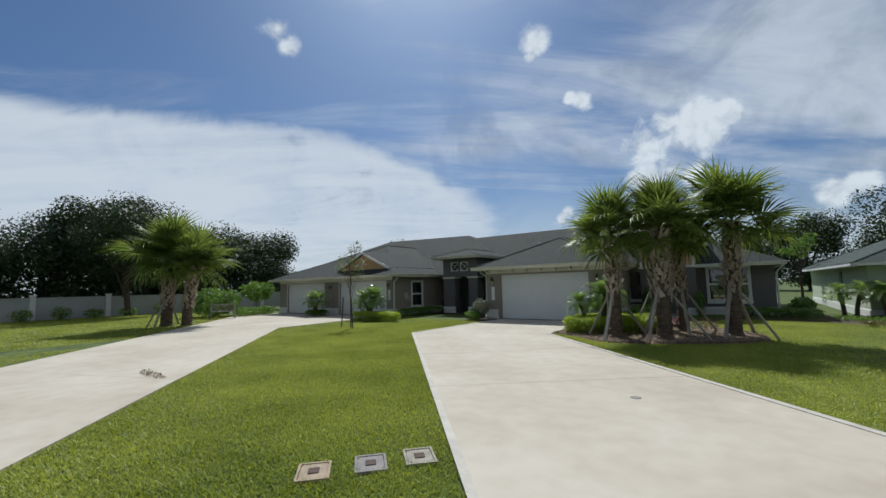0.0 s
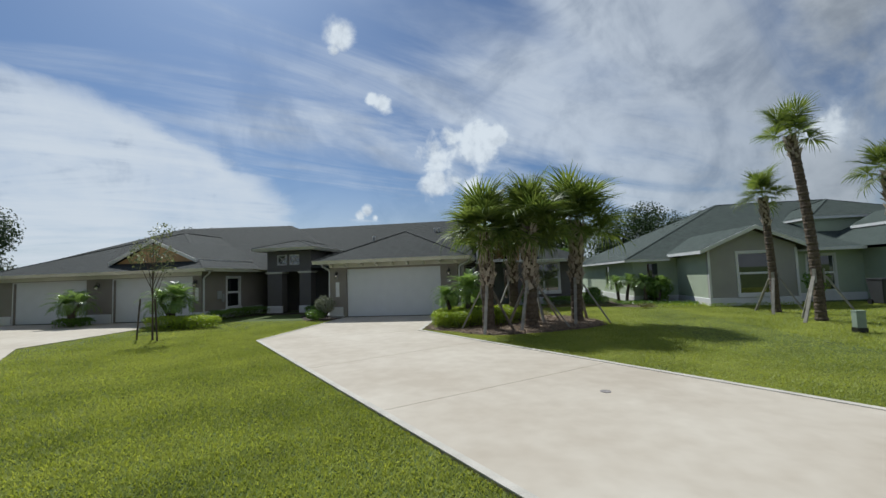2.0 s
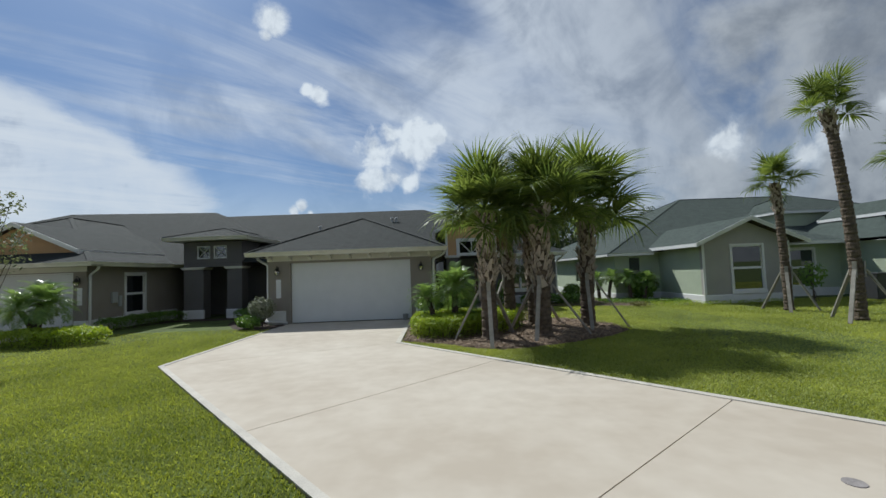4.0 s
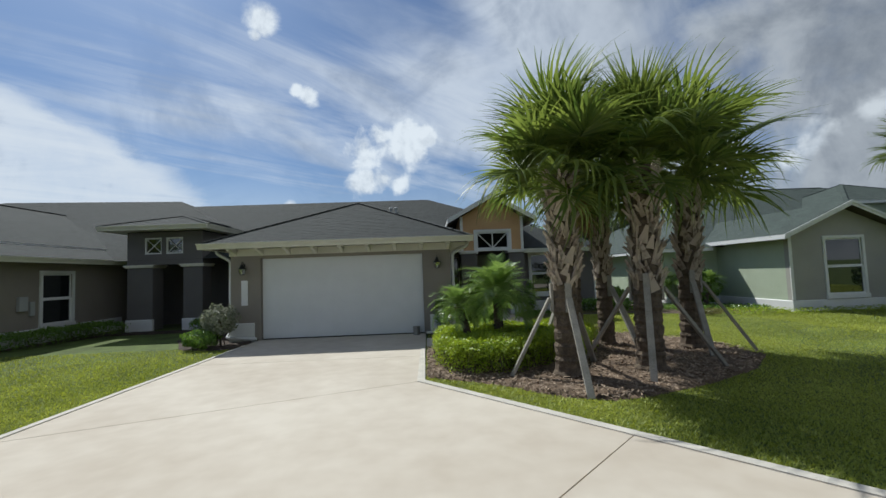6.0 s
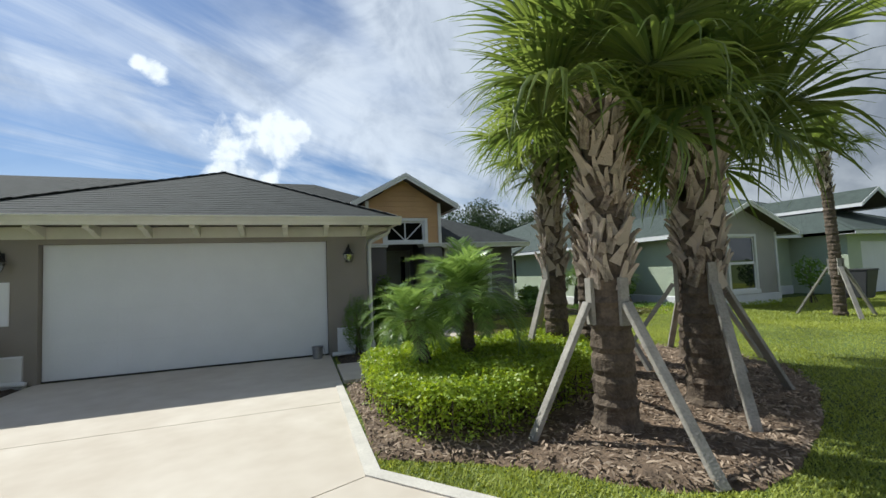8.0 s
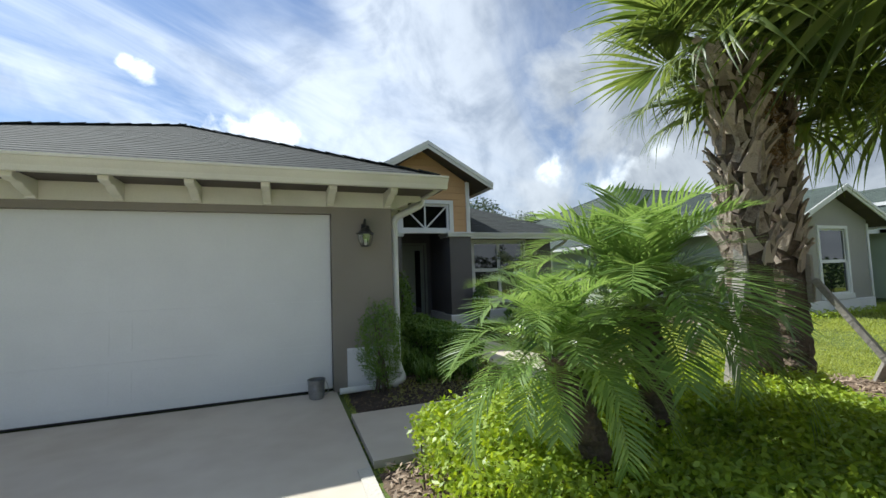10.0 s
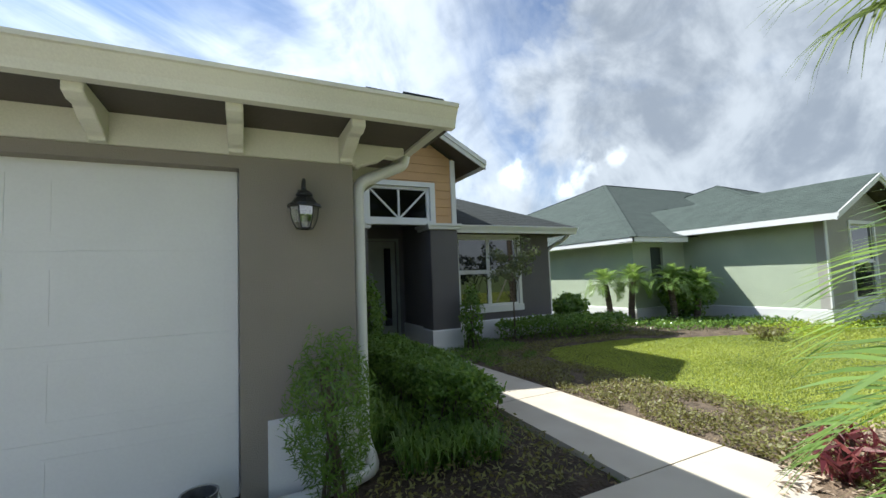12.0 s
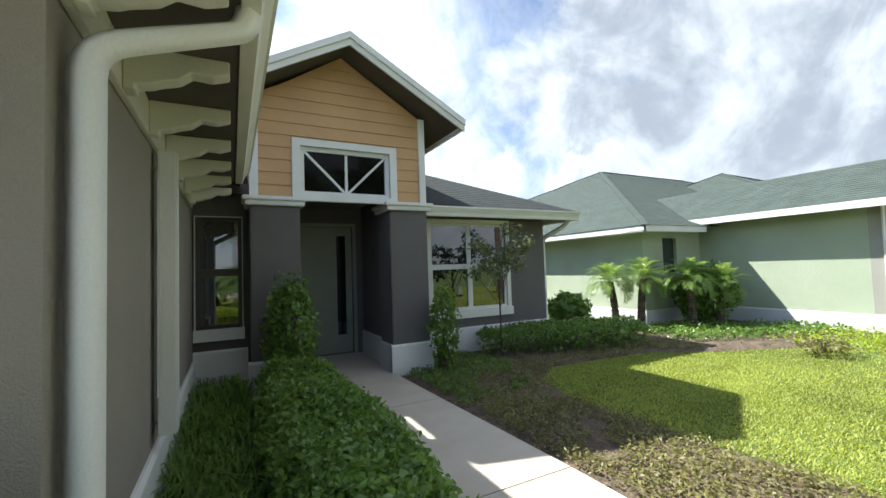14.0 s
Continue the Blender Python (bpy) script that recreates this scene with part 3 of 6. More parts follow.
# siding boards left and right of the transom, and whole courses above it
for k in range(14):
    z = 2.38 + k * 0.16
    for a, b in (((5.78, 6.17), (7.57, 7.92)) if z + 0.05 < 3.14 else ((5.78, 7.92),)):
        lo = [x for x in (a + (b - a) * i / 24 for i in range(25)) if top(x) > z + 0.01]
        if len(lo) < 2:
            continue
        bm = bmesh.new()
        f = [bm.verts.new((x, EN + 0.018, z)) for x in lo]
        g = [bm.verts.new((x, EN + 0.034, min(z + 0.16, top(x)))) for x in lo]
        h = [bm.verts.new((x, EN + 0.04, z)) for x in lo]
        for i in range(len(lo) - 1):
            bm.faces.new((f[i], f[i + 1], g[i + 1], g[i]))
            bm.faces.new((h[i], h[i + 1], f[i + 1], f[i]))
        part("siding_board", bm, M_ORANGE, house)
boxes("corner_board", M_WHITE, house, (5.68, 5.78, EN, EN + 0.06, 2.382, top(5.73)), bevel=0.004)
boxes("corner_board", M_WHITE, house, (7.92, 8.02, EN, EN + 0.06, 2.382, top(7.97)), bevel=0.004)
for x0, x1 in ((5.7, 5.72), (7.98, 8.0)):
    boxes("gable_side", M_ORANGE, house, (x0, x1, EN + 0.061, 6.5, 2.38, 3.66))
TX0, TX1, TZ0, TZ1 = 6.27, 7.47, 2.43, 3.06
tw = boxes("transom_window", M_WHITE, house, (TX0 - 0.1, TX0, EN - 0.012, EN + 0.07, TZ0 - 0.08, TZ1 + 0.09), (TX1, TX1 + 0.1, EN - 0.012, EN + 0.07, TZ0 - 0.08, TZ1 + 0.09), (TX0, TX1, EN - 0.012, EN + 0.07, TZ1, TZ1 + 0.09), (TX0, TX1, EN - 0.012, EN + 0.07, TZ0 - 0.08, TZ0), label="white transom window with fanned muntins")
boxes("frame", M_WHITE, tw, (TX0, TX0 + 0.055, EN + 0.05, EN + 0.1, TZ0, TZ1), (TX1 - 0.055, TX1, EN + 0.05, EN + 0.1, TZ0, TZ1), (TX0 + 0.055, TX1 - 0.055, EN + 0.05, EN + 0.1, TZ1 - 0.055, TZ1), (TX0 + 0.055, TX1 - 0.055, EN + 0.05, EN + 0.1, TZ0, TZ0 + 0.055))
boxes("pane", M_BLACKPANE, tw, (TX0 + 0.05, TX1 - 0.05, EN + 0.09, EN + 0.1, TZ0 + 0.05, TZ1 - 0.05))


def bar(name, p, q, w, d, material, parent):
    """Flat bar from p to q in a wall plane facing -y."""
    p, q = Vector(p), Vector(q)
    bm = bmesh.new()
    box(bm, -w / 2, w / 2, -d / 2, d / 2, 0, (q - p).length)
    ob = part(name, bm, material, parent)
    ob.matrix_basis = Matrix.Translation(p) @ (q - p).to_track_quat("Z", "Y").to_matrix().to_4x4()
    return ob


TC = (TX0 + TX1) / 2
for i, x in enumerate((TC, TX0 + 0.04, TX1 - 0.04)):
    bar("muntin", (TC, EN + 0.075 - 0.002 * i, TZ0 + 0.03), (x, EN + 0.075 - 0.002 * i, TZ1 - 0.04), 0.035, 0.03, M_WHITE, tw)
gable_roof(house, GC, 1.62, 3.42, 9.0, GP, SL, M_SHINGLE)
boxes("soffit_lamp", M_WHITE, house, (6.2, 6.36, 4.6, 4.76, 2.44, 2.5), label="small white entry ceiling lamp")

# wing with the twin window
WY = 4.7
wall_x("wall", M_SLATE, house, WY, WY + 0.2, 8.02, 10.9, 0, 2.4, [(8.44, 9.98, 0.7, 2.2)])
wall_y("wall", M_SLATE, house, 10.7, 10.9, WY + 0.2, 17.5, 0, 2.4)
plinth(house, "x", 8.02, 10.93, WY, -1, 0.4)
plinth(house, "y", WY, 17.5, 10.9, 1, 0.4)
sash_window(house, "x", 8.44, 9.98, 0.7, 2.2, WY, -1, trim=0.08, sashes=2)
eave(house, "x", 8.05, 11.3, 4.2, -1, WY, 2.4, M_WHITE)
eave(house, "y", 4.2, 17.8, 11.25, 1, 10.9, 2.4, M_WHITE, s0=WY)
pipe("downspout", [(11.2, 4.3, 2.27), (11.15, 4.4, 2.15), (10.97, 4.8, 1.95), (10.97, 4.8, 0.2), (11.05, 4.6, 0.06)], 0.045, M_WHITE, house, "white square downspout")
bm = bmesh.new()
ZE, S1, RYD = 2.4, 0.47, 11.05
RZ = ZE + S1 * (RYD - 4.15)
RX = 4.5
courses(bm, (-9.0, 4.15, ZE), (11.36, 4.15, ZE), (RX, RYD, RZ), (-9.0, RYD, RZ))
courses(bm, (11.36, 4.15, ZE), (11.36, 17.95, ZE), (RX, RYD, RZ), (RX, RYD, RZ))
courses(bm, (11.36, 17.95, ZE), (-9.0, 17.95, ZE), (-9.0, RYD, RZ), (RX, RYD, RZ))
part("roof", bm, M_SHINGLE, house)

# ---- the neighbouring unit of the same building ----
unit = thing("duplex_unit", "dark taupe stucco house unit with two garages", "house")
LY = -0.5
wall_x("wall", M_TAUPE, unit, LY, LY + 0.22, -18.2, -6.9, 0, 2.34, [(-11.55, -7.4, 0, 2.04), (-17.25, -13.1, 0, 2.04)])
wall_y("wall", M_TAUPE, unit, -7.12, -6.9, LY + 0.22, 5.4, 0, 2.34, [(1.3, 2.3, 0.5, 2.0)])
wall_y("wall", M_TAUPE, unit, -18.2, -17.98, LY + 0.22, 9, 0, 2.34)
for a, b in ((-11.55, -7.4), (-17.25, -13.1)):
    garage_door(unit, a, b, 2.04, LY + 0.1)
    boxes("jamb", M_WHITE, unit, (a - 0.05, a - 0.001, LY - 0.015, LY + 0.1, 0, 2.09), (b + 0.001, b + 0.05, LY - 0.015, LY + 0.1, 0, 2.09), (a, b, LY - 0.015, LY + 0.1, 2.041, 2.09))
plinth(unit, "x", -7.3, -6.87, LY, -1, 0.42)
plinth(unit, "x", -13.0, -11.65, LY, -1, 0.42)
plinth(unit, "x", -18.23, -17.35, LY, -1, 0.42)
plinth(unit, "y", LY, 4.4, -6.9, 1, 0.42)
sash_window(unit, "y", 1.3, 2.3, 0.5, 2.0, -6.9, 1)
boxes("frieze", M_CREAM, unit, (-18.2, -6.87, LY - 0.025, LY - 0.001, 2.12, 2.3))
eave(unit, "x", -18.8, -6.3, -1.0, -1, LY, 2.44, M_CREAM)
eave(unit, "y", -1.0, 4.4, -6.4, 1, -6.9, 2.44, M_CREAM, s0=LY)
eave(unit, "y", -1.0, 12, -18.7, -1, -18.2, 2.44, M_CREAM, s0=LY)
pipe("downspout", [(-6.4, -0.6, 2.3), (-6.45, -0.55, 2.2), (-6.85, -0.4, 2.0), (-6.85, -0.4, 0.2), (-6.7, -0.6, 0.06)], 0.045, M_WHITE, unit, "white square downspout")
boxes("number_plaque", M_WHITE, unit, (-7.2, -7.03, LY - 0.025, LY - 0.001, 0.95, 1.55), bevel=0.006)
boxes("electric_meter", M_FENCE, unit, (-6.898, -6.8, 0.55, 0.8, 0.95, 1.35), (-6.898, -6.84, 0.9, 1.05, 0.8, 1.2), bevel=0.01, label="grey electric meter box")
hip("roof", M_SHINGLE, unit, -18.8, -6.3, -1.05, 22, 2.445, 0.40)
bm = bmesh.new()
courses(bm, (-26.0, 3.2, 2.4), (-1.0, 3.2, 2.4), (-8.4, 10.6, 5.85), (-17.3, 10.6, 6.05))
courses(bm, (-1.0, 18.0, 2.4), (-26.0, 18.0, 2.4), (-17.3, 10.6, 6.05), (-8.4, 10.6, 5.85))
courses(bm, (-1.0, 3.2, 2.4), (-1.0, 18.0, 2.4), (-8.4, 10.6, 5.85), (-8.4, 10.6, 5.85))
courses(bm, (-26.0, 18.0, 2.4), (-26.0, 3.2, 2.4), (-17.3, 10.6, 6.05), (-17.3, 10.6, 6.05))
part("roof", bm, M_SHINGLE, unit)
wall_x("wall", M_TAUPE, unit, 4.4, 4.6, -25, -18, 0, 2.4)
# dormer gable with ochre siding and a cross ornament
DC, DP, DY = -9.7, 3.98, -0.05
gable_roof(unit, DC, 2.35, DY - 0.25, 6, DP, 0.45, M_SHINGLE)
dtop = lambda x: DP - 0.15 - abs(x - DC) * 0.45
planks(unit, M_ORANGE, DC - 2.1, DC + 2.1, DY, 2.75, dtop)
for s in (1, -1):
    bar("ornament", (DC - 0.22 * s, DY - 0.035 - 0.004 * s, 3.12), (DC + 0.22 * s, DY - 0.035 - 0.004 * s, 3.56), 0.05, 0.03, M_WHITE, unit)
# entry block with crossed windows, piers, flat hip roof
QY = 3.2
wall_x("wall", M_SLATE, unit, QY, QY + 0.3, -5.83, -3.3, 2.24, 3.36, [(-5.27, -4.68, 2.6, 3.17), (-4.55, -3.96, 2.6, 3.17)])
for a, b in ((-5.83, -4.98), (-3.95, -3.3)):
    bm = bmesh.new()
    box(bm, a, b, QY, QY + 0.6, 0, 2.14, bevel=0.012)
    part("pier", bm, M_SLATE, unit)
    plinth(unit, "x", a - 0.03, b + 0.03, QY, -1, 0.38, 0.03)
    boxes("pier_cap", M_CREAM, unit, (a - 0.06, b + 0.06, QY - 0.06, QY + 0.64, 2.141, 2.19), (a - 0.09, b + 0.09, QY - 0.09, QY + 0.66, 2.191, 2.24), bevel=0.008)
wall_y("wall", M_SLATE, unit, -5.83, -5.6, QY + 0.3, 6, 2.24, 3.36)
wall_y("wall", M_SLATE, unit, -3.5, -3.3, QY + 0.3, 7, 2.24, 3.36)
wall_x("wall", M_SLATE, unit, 5.2, 5.4, -6.9, GX0, 0, 3.36)
for a in (-5.27, -4.55):
    cw = boxes("cross_window", M_WHITE, unit, (a, a + 0.05, QY + 0.04, QY + 0.09, 2.6, 3.17), (a + 0.54, a + 0.59, QY + 0.04, QY + 0.09, 2.6, 3.17), (a + 0.05, a + 0.54, QY + 0.04, QY + 0.09, 2.6, 2.65), (a + 0.05, a + 0.54, QY + 0.04, QY + 0.09, 3.12, 3.17), label="small square window with white crossed muntins")
    boxes("pane", M_GLASS, cw, (a + 0.04, a + 0.55, QY + 0.1, QY + 0.11, 2.64, 3.13))
    bar("muntin", (a + 0.04, QY + 0.07, 2.64), (a + 0.55, QY + 0.07, 3.13), 0.035, 0.02, M_WHITE, cw)
    bar("muntin", (a + 0.55, QY + 0.068, 2.64), (a + 0.04, QY + 0.068, 3.13), 0.035, 0.02, M_WHITE, cw)
eave(unit, "x", -6.35, -2.8, 2.6, -1, QY, 3.52, M_CREAM, M_CREAM)
eave(unit, "y", 2.6, 6.5, -2.85, 1, -3.3, 3.52, M_CREAM, M_CREAM, s0=QY)
eave(unit, "y", 2.6, 6.5, -6.3, -1, -5.83, 3.52, M_CREAM, M_CREAM, s0=QY)
hip("roof", M_SHINGLE, unit, -6.38, -2.78, 2.55, 9.5, 3.525, 0.3)
sash_window(unit, "x", -2.4, -1.3, 0.5, 2.0, 5.2, -1)

# ---- green house ----
green = thing("green_house", "sage green stucco house with grey-green roof", "house")
wall_x("wall", M_GREIGE, green, 2.3, 2.5, 16.75, 20.5, 0, 2.6, [(18.02, 19.32, 0.5, 2.34)])
bm = bmesh.new()
f = [bm.verts.new((x, 2.3, z)) for x, z in ((16.75, 2.6), (20.5, 2.6), (20.5, 2.62), (18.65, 3.38), (16.75, 2.62))]
bm.faces.new(f)
part("gable_wall", bm, M_GREIGE, green)
boxes("corner_board", M_WHITE, green, (16.72, 16.82, 2.27, 2.299, 0.36, 2.5))
boxes("corner_board", M_WHITE, green, (20.43, 20.53, 2.27, 2.299, 0.36, 2.5))
wall_y("wall", M_SAGE, green, 16.75, 16.95, 2.5, 6.0, 0, 2.5)
wall_y("wall", M_SAGE, green, 20.3, 20.5, 2.5, 5.0, 0, 2.5)
plinth(green, "x", 16.71, 20.54, 2.3, -1, 0.34)
plinth(green, "y", 2.3, 5.8, 16.75, -1, 0.34)
sash_window(green, "x", 18.02, 19.32, 0.5, 2.34, 2.3, -1)
gable_roof(green, 18.65, 2.42, 1.85, 9.0, 3.55, 0.432, M_SHINGLE2)
wall_x("wall", M_SAGE, green, 5.8, 6.0, 14.45, 16.75, 0, 2.4, [(15.2, 15.75, 1.2, 2.05)])
boxes("pane", M_GLASS, green, (15.2, 15.75, 5.88, 5.89, 1.2, 2.05))
wall_y("wall", M_SAGE, green, 14.45, 14.65, 6.0, 22.5, 0, 2.4, [(11.0, 11.9, 0.8, 2.0)])
boxes("pane", M_GLASS, green, (14.52, 14.53, 11.0, 11.9, 0.8, 2.0))
plinth(green, "x", 14.42, 16.75, 5.8, -1, 0.34)
plinth(green, "y", 5.8, 22.5, 14.45, -1, 0.34)
eave(green, "x", 13.9, 16.25, 5.3, -1, 5.8, 2.3, M_WHITE, M_WHITE, False)
eave(green, "y", 5.3, 22.9, 13.9, -1, 14.45, 2.3, M_WHITE, M_WHITE, False, 5.8)
hip("roof", M_SHINGLE2, green, 13.88, 40, 5.28, 24.3, 2.3, 0.415)
wall_x("wall", M_SAGE, green, 4.4, 4.6, 20.5, 24.8, 0, 2.4, [(22.3, 23.5, 0.45, 2.15)])
sash_window(green, "x", 22.3, 23.5, 0.45, 2.15, 4.4, -1)
plinth(green, "x", 20.5, 24.8, 4.4, -1, 0.34)
eave(green, "x", 20.6, 24.4, 3.6, -1, 4.4, 2.5, M_WHITE, M_WHITE, False)
wall_x("wall", M_SAGE, green, 2.3, 2.5, 24.8, 31.5, 0, 2.4, [(25.7, 30.4, 0, 2.1)])
wall_y("wall", M_SAGE, green, 24.8, 25.0, 2.5, 5.0, 0, 2.4)
garage_door(green, 25.7, 30.4, 2.1, 2.38)
plinth(green, "x", 24.8, 25.6, 2.3, -1, 0.34)
eave(green, "x", 24.3, 32, 1.75, -1, 2.3, 2.5, M_WHITE, M_WHITE, False)
bm = bmesh.new()
courses(bm, (20.4, 3.6, 2.5), (24.4, 3.6, 2.5), (24.4, 10.5, 4.25), (20.4, 10.5, 4.25))
part("roof", bm, M_SHINGLE2, green)
hip("roof", M_SHINGLE2, green, 24.3, 32, 1.72, 14, 2.5, 0.42)
gable_roof(green, 28.0, 1.3, 2.6, 7.5, 4.45, 0.55, M_SHINGLE2)
hip("roof", M_SHINGLE2, green, 24.98, 31.6, 7.98, 14.6, 4.4, 0.415)
boxes("raised_wall", M_SAGE, green, (25.3, 31.3, 8.3, 14.3, 2.6, 4.38))
eave(green, "y", 8.0, 14.6, 25.0, -1, 25.3, 4.4, M_WHITE, M_WHITE, False)
eave(green, "x", 25.03, 31.6, 8.0, -1, 8.3, 4.4, M_WHITE, M_WHITE, False)
wall_y("wall", M_SAGE, green, 31.3, 31.5, 2.5, 22.0, 0, 2.4)
# the house as a whole: true size and stand
green.scale, green.location = (0.93, 0.93, 0.96), (0.31, -0.735, 0)


# ---- plants ----
def leaf_mat(name, color, color2, rough=0.5, trans=0.35, scale=3.0):
    """Thin leaf: coloured by island, lit through from behind."""
    m = bpy.data.materials.new(name)
    m.use_nodes = True
    n, l = m.node_tree.nodes, m.node_tree.links
    b, out = n["Principled BSDF"], n["Material Output"]
    b.inputs["Roughness"].default_value = rough
    geo, mix = n.new("ShaderNodeNewGeometry"), n.new("ShaderNodeMix")
    mix.data_type = "RGBA"
    mix.inputs[6].default_value, mix.inputs[7].default_value = (*color, 1), (*color2, 1)
    tc, ns, add = n.new("ShaderNodeTexCoord"), n.new("ShaderNodeTexNoise"), n.new("ShaderNodeMath")
    ns.inputs["Scale"].default_value = scale
    l.new(tc.outputs["Object"], ns.inputs["Vector"])
    add.operation = "MULTIPLY_ADD"
    l.new(geo.outputs["Random Per Island"], add.inputs[0])
    add.inputs[1].default_value = 0.6
    sub = n.new("ShaderNodeMath")
    sub.operation = "MULTIPLY_ADD"
    l.new(ns.outputs[0], sub.inputs[0])
    sub.inputs[1].default_value, sub.inputs[2].default_value = 0.9, -0.28
    l.new(sub.outputs[0], add.inputs[2])
    l.new(add.outputs[0], mix.inputs[0])
    l.new(mix.outputs[2], b.inputs["Base Color"])
    tr, ms = n.new("ShaderNodeBsdfTranslucent"), n.new("ShaderNodeMixShader")
    hs = n.new("ShaderNodeHueSaturation")
    hs.inputs["Hue"].default_value, hs.inputs["Saturation"].default_value, hs.inputs["Value"].default_value = 0.485, 1.1, 1.5
    l.new(mix.outputs[2], hs.inputs["Color"])
    l.new(hs.outputs[0], tr.inputs[0])
    ms.inputs[0].default_value = trans
    l.new(b.outputs[0], ms.inputs[1])
    l.new(tr.outputs[0], ms.inputs[2])
    l.new(ms.outputs[0], out.inputs[0])
    return m


M_FAN = leaf_mat("fan palm leaf", (0.05, 0.092, 0.022), (0.24, 0.30, 0.075), 0.42, 0.5)
M_FEATHER = leaf_mat("date palm leaf", (0.10, 0.18, 0.045), (0.30, 0.42, 0.13), 0.3, 0.45)
M_GOLD = leaf_mat("golden hedge leaf", (0.14, 0.23, 0.025), (0.47, 0.57, 0.075), 0.45, 0.38, 2.0)
M_DEEP = leaf_mat("deep green leaf", (0.065, 0.14, 0.03), (0.23, 0.36, 0.08), 0.26, 0.38)
M_STALK = leaf_mat("dry flower stalk", (0.12, 0.07, 0.03), (0.34, 0.22, 0.10), 0.8, 0.2, 6.0)
M_YOUNG = leaf_mat("young tree leaf", (0.09, 0.11, 0.05), (0.24, 0.27, 0.13), 0.45, 0.35, 3.0)
M_OAK = leaf_mat("dark tree leaf", (0.018, 0.035, 0.012), (0.05, 0.085, 0.028), 0.5, 0.25, 0.5)
M_GREY = leaf_mat("pale variegated leaf", (0.10, 0.13, 0.06), (0.42, 0.42, 0.34), 0.5, 0.25, 3.0)
M_RED = leaf_mat("red-purple leaf", (0.10, 0.02, 0.03), (0.22, 0.06, 0.05), 0.45, 0.3)
M_GRASS = leaf_mat("grass blade", (0.14, 0.195, 0.022), (0.51, 0.55, 0.12), 0.55, 0.4, 0.6)
M_BOOT = mat("dry leaf base", (0.47, 0.39, 0.31), 0.9, 0.25, 9, 60, 0.6, hue=(0.11, 0.075, 0.052), rand=0.5)
M_WOOD = mat("weathered stake wood", (0.40, 0.37, 0.32), 0.85, 0.2, 4, 45, 0.4)
M_BARK = mat("bark", (0.14, 0.105, 0.08), 0.95, 0.3, 7, 50, 0.9)
M_DIRT = mat("dark bed soil", (0.075, 0.052, 0.036), 0.95, 0.3, 5, 40, 1.0)
rng = np.random.default_rng(7)


def np_mesh(name, V, F, material):
    """Mesh from vertex and face arrays."""
    me = bpy.data.meshes.new(name)
    V, F = np.asarray(V, dtype=np.float32), np.asarray(F, dtype=np.int32)
    k = F.shape[1]
    me.vertices.add(len(V))
    me.vertices.foreach_set("co", V.ravel())
    me.loops.add(F.size)
    me.loops.foreach_set("vertex_index", F.ravel())
    me.polygons.add(len(F))
    me.polygons.foreach_set("loop_start", np.arange(0, F.size, k, dtype=np.int32))
    me.polygons.foreach_set("loop_total", np.full(len(F), k, dtype=np.int32))
    me.update(calc_edges=True)
    me.validate()
    me.materials.append(material)
    return me


def leaves_mesh(name, P, N, size, material, slim=0.5, spread=0.7):
    """One bent diamond leaf at each point P, facing roughly N."""
    n = len(P)
    D = N + rng.normal(0, spread, (n, 3))
    D /= np.linalg.norm(D, axis=1)[:, None] + 1e-6
    A = rng.normal(0, 1, (n, 3))
    A -= (A * D).sum(1)[:, None] * D
    A /= np.linalg.norm(A, axis=1)[:, None] + 1e-6
    B = np.cross(D, A)
    s = (size * rng.uniform(0.65, 1.3, n))[:, None]
    V = np.stack([P - A * s, P + B * s * slim - D * s * 0.08, P + A * s - D * s * 0.25, P - B * s * slim - D * s * 0.08], 1).reshape(-1, 3)
    return np_mesh(name, V, np.arange(4 * n).reshape(-1, 4), material)


def obj(name, me, parent=None, m=None, label=""):
    ob = new(name, me)
    ob.parent = parent
    if m is not None:
        ob.matrix_basis = m
    return tagged(ob, label) if label else ob


def inside(poly, X, Y):
    c = np.zeros(len(X), bool)
    for (x0, y0), (x1, y1) in zip(poly, poly[1:] + poly[:1]):
        c ^= ((y0 > Y) != (y1 > Y)) & (X < (x1 - x0) * (Y - y0) / (y1 - y0 + 1e-9) + x0)
    return c


def edge_dist(poly, X, Y):
    d = np.full(len(X), 1e9)
    for (x0, y0), (x1, y1) in zip(poly, poly[1:] + poly[:1]):
        ex, ey = x1 - x0, y1 - y0
        t = np.clip(((X - x0) * ex + (Y - y0) * ey) / (ex * ex + ey * ey + 1e-9), 0, 1)
        d = np.minimum(d, np.hypot(X - x0 - t * ex, Y - y0 - t * ey))
    return d


def waves(X, Y, k=1.0, seed=0):
    r = np.random.default_rng(seed)
    s = 0
    for i in range(7):
        a, f, p = r.uniform(0, 6.28), k * r.uniform(1, 5), r.uniform(0, 6.28)
        s = s + np.sin((X * np.cos(a) + Y * np.sin(a)) * f + p)
    return s / 7


